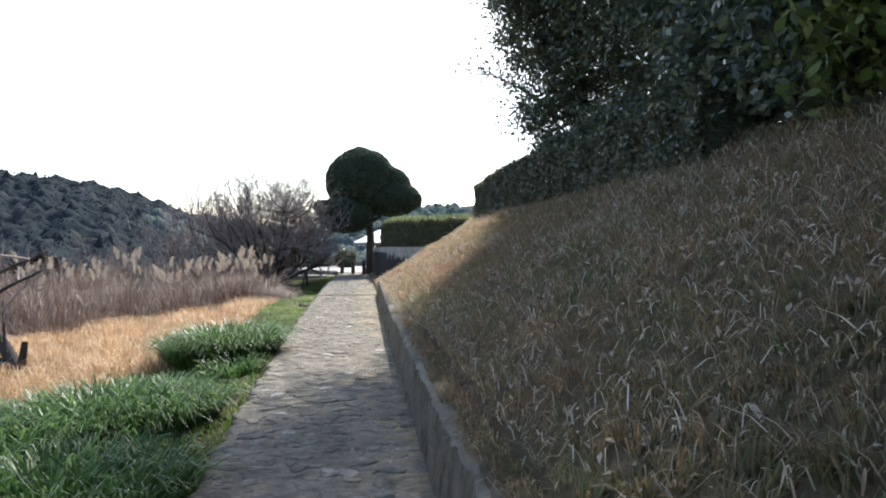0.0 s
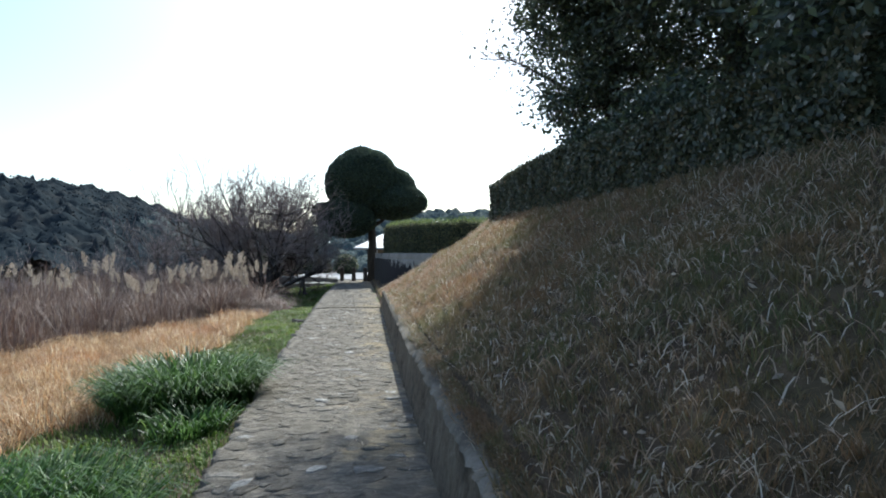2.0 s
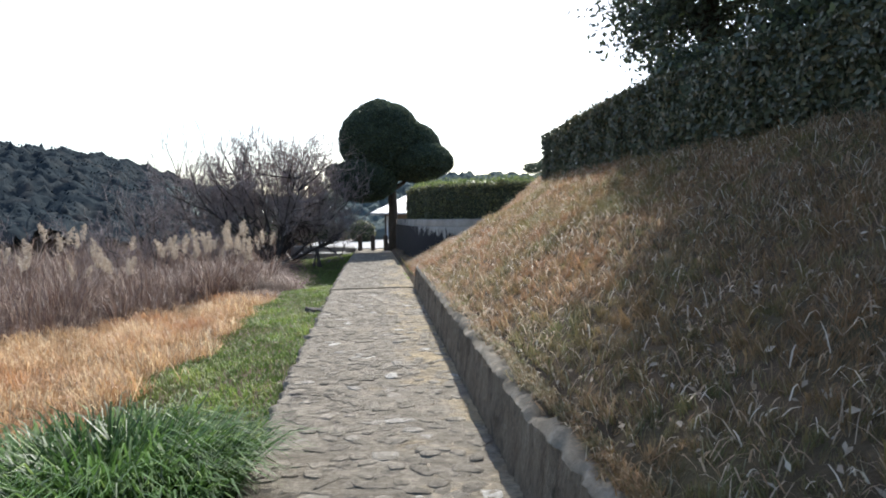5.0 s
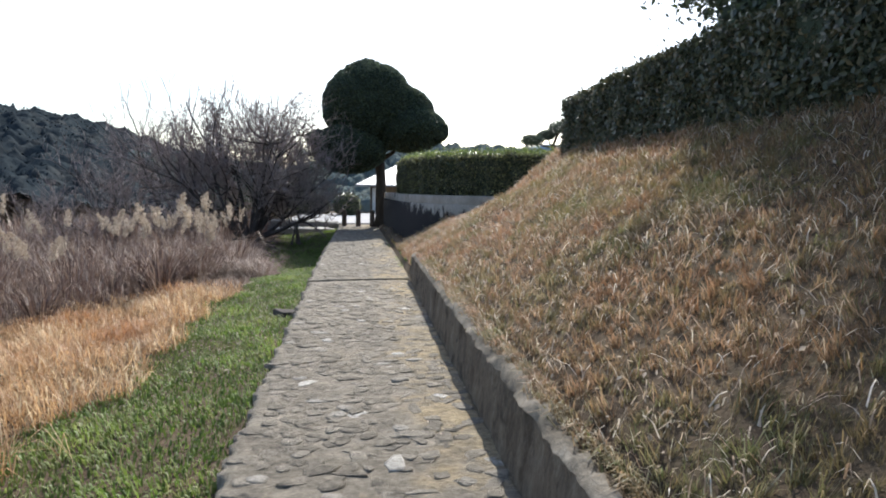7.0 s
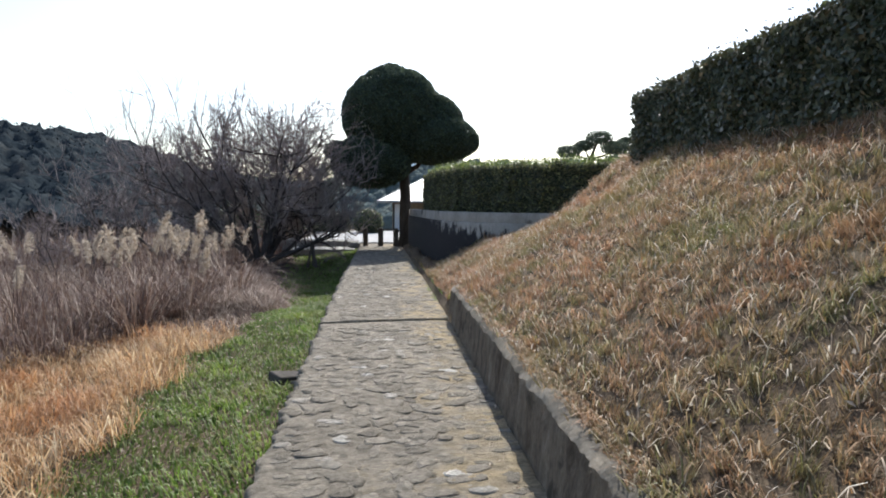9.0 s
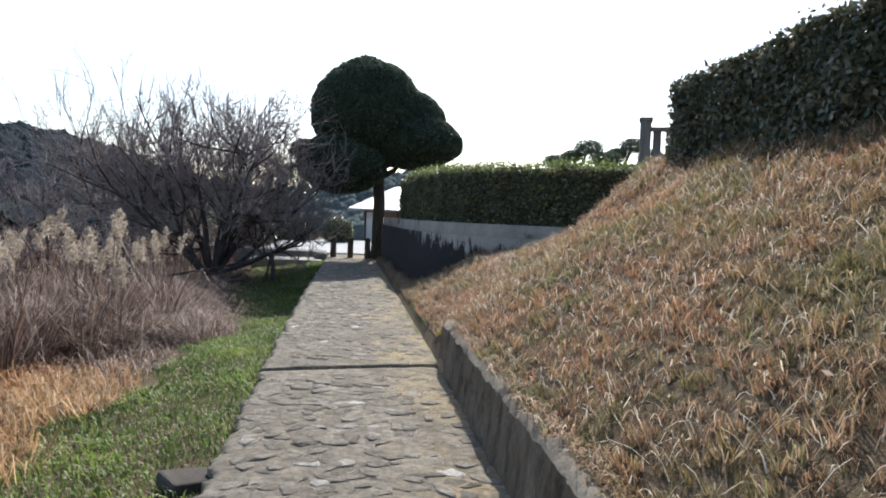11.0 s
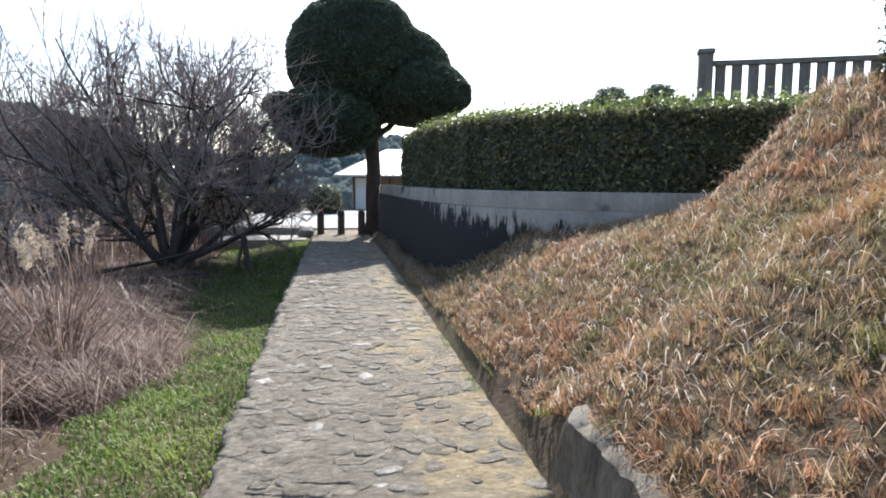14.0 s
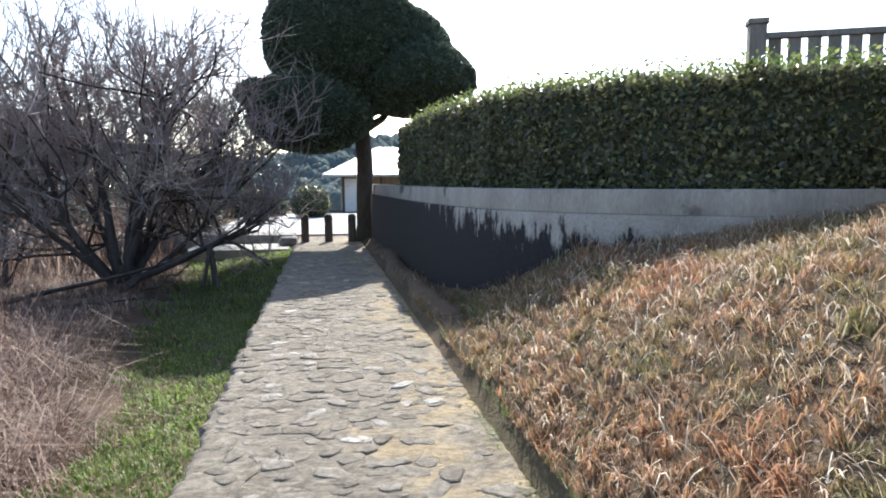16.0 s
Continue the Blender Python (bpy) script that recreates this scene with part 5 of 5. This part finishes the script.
round_bush((-3.1, 48.0, 0.35), (1.5, 0.9, 0.75), 6, "low spreading bush across the forecourt")
round_bush((-5.2, 47.5, 0.45), (1.4, 0.9, 0.9), 7, "low spreading bush across the forecourt")


def house():
    root = tagged(new("house"), "white plaster and timber house with a pale tiled hip roof", "house")
    root.location = (0.0, 52.0, -0.7)
    bm = bmesh.new()
    box(bm, (1.1, 0.0, 0.0), (7.6, 6.0, 2.45))
    part("wall", bm, M_timber, root, "brown timber boarded wall")
    bm = bmesh.new()
    box(bm, (1.05, -0.03, 0.35), (1.75, 0.0, 2.3), 0.005)
    part("panel", bm, M_plaster, root, "white plaster panel")
    bm = bmesh.new()
    box(bm, (4.2, -0.03, 1.6), (6.5, 0.0, 2.3), 0.005)
    part("panel", bm, M_plaster, root, "white plaster panel")
    for x in (0.98, 2.9, 4.1):
        bm = bmesh.new()
        box(bm, (x, -0.05, 0.0), (x + 0.11, 0.06, 2.45), 0.01)
        part("post", bm, M_post, root)
    # hip roof with standing rows of tiles
    bm = bmesh.new()
    lo = [(-0.05, -1.1, 2.5), (8.8, -1.1, 2.5), (8.8, 7.1, 2.5), (-0.05, 7.1, 2.5)]
    hi = [(3.0, 2.6, 4.0), (6.0, 2.6, 4.0), (6.0, 3.4, 4.0), (3.0, 3.4, 4.0)]
    a, b = [bm.verts.new(p) for p in lo], [bm.verts.new(p) for p in hi]
    e = [bm.verts.new((p[0], p[1], p[2] - 0.1)) for p in lo]
    for i in range(4):
        j = (i + 1) % 4
        bm.faces.new((a[i], a[j], b[j], b[i]))
        bm.faces.new((e[i], e[j], a[j], a[i]))
    bm.faces.new(b)
    bm.faces.new(e[::-1])
    roof = part("roof", bm, M_rooftile, root)
    for k in range(24):
        x0 = 0.1 + k * 0.37
        t = min(1.0, max(0.05, (x0 + 0.05) / 3.05 if x0 < 3 else (1.0 if x0 < 6 else (8.8 - x0) / 2.8)))
        p0, p1 = Vector((x0, -1.12, 2.5)), Vector((x0, -1.12 + 3.7 * t, 2.5 + 1.5 * t))
        v, f = tube_np(np.array([p0, p1]), [0.035, 0.035], 6)
        put("tile_row", mesh_np("tile_row", v, f, M_rooftile, True), roof)


house()

# dark evergreen behind the bare tree
leafy_tree("evergreen_tree", (-3.3, 37.6, -0.2), (-2.9, 37.4, 3.0), 0.12,
           [(-3.5, 37.6, 1.0, 1.0, 0.9, 0.85), (-2.6, 37.4, 1.5, 0.8, 0.8, 0.6), (-4.6, 37.8, 0.9, 0.9, 0.8, 0.8), (-2.3, 37.2, 3.0, 0.9, 0.7, 0.35), (-3.6, 37.4, 3.3, 0.8, 0.7, 0.35), (-1.8, 37.0, 2.3, 0.6, 0.5, 0.3), (-5.8, 38.2, 1.0, 1.0, 0.9, 0.8)],
           120, 90, 0.10, M_leaf, "low dark evergreen with layered pads beside the forecourt", 17, 0.2)


def tree_prop():
    root = tagged(new("tree_support"), "dark three-legged timber prop tied at the top", "tree support")
    for k, (dx, dy) in enumerate(((-0.16, -0.05), (0.13, -0.08), (0.02, 0.16))):
        v, f = tube_np(np.array([(-2.1 + dx, 30.9 + dy, -0.42), (-2.1 + 0.1 * dx, 30.9 + 0.1 * dy, 0.22), (-2.1 - 0.25 * dx, 30.9 - 0.25 * dy, 0.36)]), [0.04, 0.036, 0.034], 8)
        put("leg", mesh_np("leg", v, f, M_post, True), root)
    v, f = tube_np(np.array([(-2.1, 30.9, 0.17), (-2.1, 30.9, 0.25)]), [0.075, 0.075], 10)
    put("binding", mesh_np("binding", v, f, M_joint, True), root, "dark rope binding")


tree_prop()


def log(p0, p1, r, seed):
    g = np.random.default_rng(seed)
    a, e = np.array(p0), np.array(p1)
    k = np.linspace(0, 1, 7)[:, None]
    pts = a + (e - a) * k + g.normal(0, 0.03, (7, 3))
    return tagged(put("fallen_branch", mesh_np("fallen_branch", *tube_np(pts, np.linspace(r, r * 0.5, 7), 6), M_bark_grey, True)), "grey bare branch lying in the undergrowth", "branch", "fallen branches under the bare tree")


log((4.0, 5.1, 3.22), (4.1, 4.0, 3.36), 0.035, 5)
log((-5.6, 28.6, -0.45), (-2.9, 30.6, 0.05), 0.05, 1)
log((-3.4, 30.2, -0.30), (-1.9, 31.6, 0.45), 0.07, 2)
log((-4.8, 29.4, -0.42), (-2.6, 29.2, -0.26), 0.03, 3)
log((-3.0, 30.0, -0.32), (-2.5, 31.0, 0.0), 0.025, 4)


def fence():
    root = tagged(new("fence"), "grey weathered wooden slat fence on the upper terrace", "fence")
    a, b = Vector((8.07, 30.0, 0)), Vector((15.5, 26.6, 0))
    d = (b - a).normalized()
    ang = math.atan2(d.y, d.x)
    z0 = 2.75
    root.matrix_world = Matrix.LocRotScale((a.x, a.y, z0), Euler((0, 0, ang)), None)
    ln = (b - a).length

    def piece(name, lo, hi, bev=0.008):
        bm = bmesh.new()
        box(bm, lo, hi, bev)
        return part(name, bm, M_fence, root)
    for x in (0.0, 4.0, 8.0):
        piece("post", (x - 0.15, -0.15, -0.3), (x + 0.15, 0.15, 1.62), 0.015)
        piece("cap", (x - 0.18, -0.18, 1.624), (x + 0.18, 0.18, 1.73), 0.02)
    piece("top_rail", (0.15, -0.08, 1.36), (ln, 0.08, 1.47))
    piece("bottom_rail", (0.15, -0.05, 0.25), (ln, 0.05, 0.37))
    k, x = 0, 0.32
    while x < ln - 0.2:
        if min(abs(x - p) for p in (0.0, 4.0, 8.0)) > 0.25:
            w2 = 0.11
            piece("slat", (x - w2, -0.03, 0.0), (x + w2, 0.03, 1.357), 0.006)
        x += 0.34
    return root


fence()


def cloud_pine(x, y, z, seed):
    g = np.random.default_rng(seed)
    root = tagged(new("cloud_pine"), "cloud-pruned pine on the upper terrace", "tree")
    line = np.array([(x, y, z - 0.3), (x + 0.15, y, z + 0.7), (x - 0.1, y, z + 1.4), (x + 0.2, y, z + 2.1)])
    put("trunk", mesh_np("trunk", *tube_np(line, [0.14, 0.11, 0.09, 0.05], 7), M_bark, True), root)
    for c, r in (((x - 1.1, y, z + 1.7), 0.55), ((x + 0.3, y, z + 2.35), 0.6), ((x + 1.2, y, z + 1.9), 0.6), ((x - 0.3, y + 0.3, z + 2.0), 0.45), ((x + 0.9, y - 0.2, z + 1.3), 0.45)):
        s = line[2]
        put("limb", mesh_np("limb", *tube_np(np.array([s, (s + np.array(c)) / 2 + (0, 0, -0.1), np.array(c)]), [0.06, 0.04, 0.02], 5), M_bark), root)
        m = 2600
        q = g.normal(size=(m, 3))
        q /= np.linalg.norm(q, axis=1)[:, None]
        p = np.array(c) + q * np.array([r, r, r * 0.55]) * g.uniform(0.5, 1.08, m)[:, None]
        L = 0.10 * g.uniform(0.6, 1.4, m)
        put("foliage_pad", mesh_np("foliage_pad", *leaves_np(p, g.normal(size=(m, 3)), L, L * 0.3), M_needle), root)


cloud_pine(12.0, 40.0, 2.6, 3)
cloud_pine(9.6, 39.0, 2.3, 4)

# ---------------------------------------------------------------- distance: forest on the hill, far slopes
def conifer_pieces(P, h, w, seed, sides=6, tiers=3):
    """Pointed ragged crowns, several skirts each."""
    g = np.random.default_rng(seed)
    n = len(P)
    V, F = [], []
    ang = np.linspace(0, 2 * np.pi, sides, endpoint=False)
    off = 0
    for k in range(tiers):
        b = P[:, 2] + h * (0.12 + 0.62 * k / tiers)
        t = P[:, 2] + h * (0.50 + 0.50 * (k + 1) / tiers)
        r = w * (1.0 - 0.62 * k / tiers)
        a = ang[None] + g.uniform(0, 6.28, (n, 1))
        rr = r[:, None] * g.uniform(0.7, 1.25, (n, sides))
        ring = np.stack([P[:, 0:1] + rr * np.cos(a), P[:, 1:2] + rr * np.sin(a), b[:, None] + h[:, None] * g.uniform(-0.05, 0.05, (n, sides))], 2)
        tip = np.stack([P[:, 0] + g.normal(0, 0.15, n), P[:, 1], t], 1)[:, None]
        v = np.concatenate([ring, tip], 1)
        i = (np.arange(n) * (sides + 1))[:, None]
        j = np.arange(sides)[None]
        f = np.stack([i + j, i + (j + 1) % sides, i + sides + 0 * j], 2).reshape(-1, 3) + off
        V.append(v.reshape(-1, 3))
        F.append(f)
        off += n * (sides + 1)
    return np.concatenate(V), np.concatenate(F)


def clump_pieces(P, r, seed, per=14, leaf=0.3):
    """Rounded broadleaf crowns: a lumpy dome each, with small leaf masses breaking its outline."""
    g = np.random.default_rng(seed)
    n = len(P)
    rings, segs = 4, 9
    el = np.linspace(-0.25, 1.25, rings)
    az = np.linspace(0, 2 * np.pi, segs, endpoint=False)
    E, A = np.meshgrid(el, az, indexing="ij")
    unit = np.stack([np.cos(E) * np.cos(A), np.cos(E) * np.sin(A), np.sin(E) * 1.1], 2).reshape(-1, 3)
    unit = np.concatenate([unit, [[0, 0, 1.1]]])
    lump = g.uniform(0.78, 1.15, (n, len(unit), 1))
    V = P[:, None] + unit[None] * lump * r[:, None, None]
    V[:, :, 2] += r[:, None] * 0.6
    f = []
    for i in range(rings - 1):
        for j in range(segs):
            p, q = i * segs + j, i * segs + (j + 1) % segs
            f += [(p, q, q + segs), (p, q + segs, p + segs)]
    f += [((rings - 1) * segs + j, (rings - 1) * segs + (j + 1) % segs, rings * segs) for j in range(segs)]
    F = (np.arange(n) * len(unit))[:, None, None] + np.array(f)[None]
    q = g.normal(size=(n, per, 3))
    q /= np.linalg.norm(q, axis=2)[:, :, None]
    q[:, :, 2] = np.abs(q[:, :, 2]) * 1.1 - 0.05
    c = P[:, None] + q * r[:, None, None] * g.uniform(0.9, 1.12, (n, per, 1))
    c[:, :, 2] += r[:, None] * 0.6
    L = np.repeat(r, per) * g.uniform(0.5, 1.0, n * per) * leaf
    tufts = leaves_np(c.reshape(-1, 3), q.reshape(-1, 3) + g.normal(0, 0.3, (n * per, 3)), L, L * 0.7)
    return merged([(V.reshape(-1, 3), F.reshape(-1, 3)), tufts])


gf = np.random.default_rng(200)


def canopy(x0, x1, y0, y1, step, seed):
    """Closed roof of a wood: one uneven sheet of crowns, tufts and pointed tops above it."""
    g = np.random.default_rng(seed)
    xs, ys = np.arange(x0, x1, step), np.arange(y0, y1, step)
    X, Y = np.meshgrid(xs, ys)
    X, Y = X + g.uniform(-0.35, 0.35, X.shape) * step, Y + g.uniform(-0.35, 0.35, X.shape) * step
    lumps = 1.5 * bumps(X * 0.5, Y * 0.45, 1.0) + 1.0 * bumps(X * 1.05 + 1.5 * np.sin(Y * 0.3), Y * 0.9, 4.0) + 1.0 * bumps(X * 0.11, Y * 0.12, 2.0)
    Z = ground_z(X, Y) + 4.6 + lumps + g.normal(0, 0.25, X.shape)
    V = np.stack([X.ravel(), Y.ravel(), Z.ravel()], 1)
    w = len(xs)
    i = (np.arange(len(ys) - 1)[:, None] * w + np.arange(w - 1)[None]).ravel()
    F = np.stack([i, i + 1, i + w + 1, i + w], 1)
    keep = (wooded_hill(V[F[:, 0], 0], V[F[:, 0], 1]) > 0.6) & (V[F[:, 0], 0] / V[F[:, 0], 1] < -0.20)
    F = F[keep]
    tri = np.concatenate([F[:, [0, 1, 2]], F[:, [0, 2, 3]]])
    pick = g.choice(F[:, 0], 13000)
    P = V[pick] + np.stack([g.normal(0, 0.5, len(pick)), g.normal(0, 0.5, len(pick)), g.uniform(0.0, 0.5, len(pick))], 1)
    L = g.uniform(0.3, 0.7, len(P))
    tufts = leaves_np(P, g.normal(0, 0.5, (len(P), 3)) + np.array([0, -1.0, 0.3]), L, L * 0.7)
    tip = V[g.choice(F[:, 0], 220)] - np.array([0, 0, 1.8])
    tops = conifer_pieces(tip, g.uniform(2.6, 4.2, 220), g.uniform(1.0, 1.7, 220), seed + 1, 7, 4)
    return merged([(V, tri), tufts, tops])


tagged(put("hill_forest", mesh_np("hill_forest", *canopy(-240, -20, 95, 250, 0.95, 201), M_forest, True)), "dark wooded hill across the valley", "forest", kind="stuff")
n = 2000
fx, fy = gf.uniform(-60, 170, n), gf.uniform(190, 330, n)
P = np.stack([fx, fy, ground_z(fx, fy)], 1)
half = gf.uniform(0, 1, n) < 0.12
a = conifer_pieces(P[half], gf.uniform(6, 9, half.sum()), gf.uniform(2, 3, half.sum()), 203)
b = clump_pieces(P[~half], gf.uniform(2.8, 4.6, (~half).sum()), 204)
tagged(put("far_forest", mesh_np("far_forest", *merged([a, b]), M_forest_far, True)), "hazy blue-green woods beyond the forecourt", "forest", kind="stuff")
# far ridge on the horizon
xs = np.linspace(-1500, 900, 90)
zs = 62 + 26 * np.sin(xs * 0.006) + 14 * np.sin(xs * 0.017 + 1) + 5 * np.sin(xs * 0.05)
V = np.concatenate([np.stack([xs, 1180 + 60 * np.sin(xs * 0.004), 0 * xs - 30], 1), np.stack([xs, 1240 + 60 * np.sin(xs * 0.004), zs], 1), np.stack([xs, 1420 + 0 * xs, 0 * xs - 30], 1)])
i = np.arange(89)
F = np.concatenate([np.stack([i, i + 1, i + 91, i + 90], 1), np.stack([i + 90, i + 91, i + 181, i + 180], 1)])
tagged(put("backdrop_ridge", mesh_np("backdrop_ridge", V, F, M_ridge, True)), "mountain ridge on the horizon, pale blue haze in its colour", "mountain", kind="structure")

# ---------------------------------------------------------------- stones of the path
gs = np.random.default_rng(300)


def stone_np(g, lx, ly, h):
    """An irregular flat stone set in mortar: broken outline, worn rim, uneven top."""
    k = 8
    a = np.linspace(0, 2 * np.pi, k, endpoint=False) + g.uniform(-0.3, 0.3, k)
    r = g.uniform(0.55, 1.2, k)
    x, y = lx / 2 * r * np.cos(a), ly / 2 * r * np.sin(a)
    lower = np.stack([x * 1.06, y * 1.06, np.full(k, -0.03)], 1)
    rim = np.stack([x, y, h * g.uniform(0.0, 0.75, k)], 1)
    top = np.stack([x * 0.72, y * 0.72, h * g.uniform(0.6, 1.15, k)], 1)
    c = np.array([[0, 0, h * g.uniform(0.7, 1.1)]])
    V = np.concatenate([lower, rim, top, c])
    F = []
    for j in range(k):
        q = (j + 1) % k
        F += [(j, q, k + q), (j, k + q, k + j), (k + j, k + q, 2 * k + q), (k + j, 2 * k + q, 2 * k + j), (2 * k + j, 2 * k + q, 3 * k)]
    return V, np.array(F)


variants = [stone_np(gs, gs.uniform(0.10, 0.30), gs.uniform(0.07, 0.17), gs.uniform(0.0015, 0.0055)) for _ in range(24)]
meshes = [mesh_np("stone", v, f, M_stone) for v, f in variants]


def stone_spots(y0, y1):
    """Rough rows across the path."""
    out, y = [], y0
    while y < y1:
        L, R = float(left_edge(y)) + 0.08, float(right_edge(y)) - 0.03
        x = L + gs.uniform(0, 0.12)
        while x < R:
            if gs.uniform() < (0.8 if x < 0.2 else 0.5):
                out.append((x, y + gs.normal(0, 0.025)))
            x += gs.uniform(0.10, 0.21)
        y += gs.uniform(0.075, 0.105)
    return out


singles, rest = [], {1: [], 2: []}
for x, y in stone_spots(2.6, 34.2):
    if abs(y - JOINT_Y - 0.12 * x) < 0.13:
        continue
    k = int(gs.integers(0, 24))
    m = Matrix.LocRotScale((x, y, float(path_surface(x, y)) + 0.001), Euler((gs.normal(-0.01, 0.03), gs.normal(0, 0.025), gs.normal(0, 0.7))), (1, 1, gs.uniform(0.4, 1.3)))
    near = y < JOINT_Y
    if (6.0 < y < 8.4 and near) or (JOINT_Y < y < 22.0):
        singles.append((k, m, near))
    else:
        v, f = variants[k]
        mm = np.array(m)
        rest[1 if near else 2].append((v @ mm[:3, :3].T + mm[:3, 3], f))
counts = {True: 0, False: 0}
for k, m, near in singles:
    if counts[near] >= 290:
        v, f = variants[k]
        mm = np.array(m)
        rest[1 if near else 2].append((v @ mm[:3, :3].T + mm[:3, 3], f))
        continue
    counts[near] += 1
    ob = put("stone", meshes[k], path_near if near else path_far)
    ob.matrix_local = m
for key, owner in ((1, path_near), (2, path_far)):
    tagged(put("stones", mesh_np("stones", *merged(rest[key]), M_stone), owner), kind="stuff")
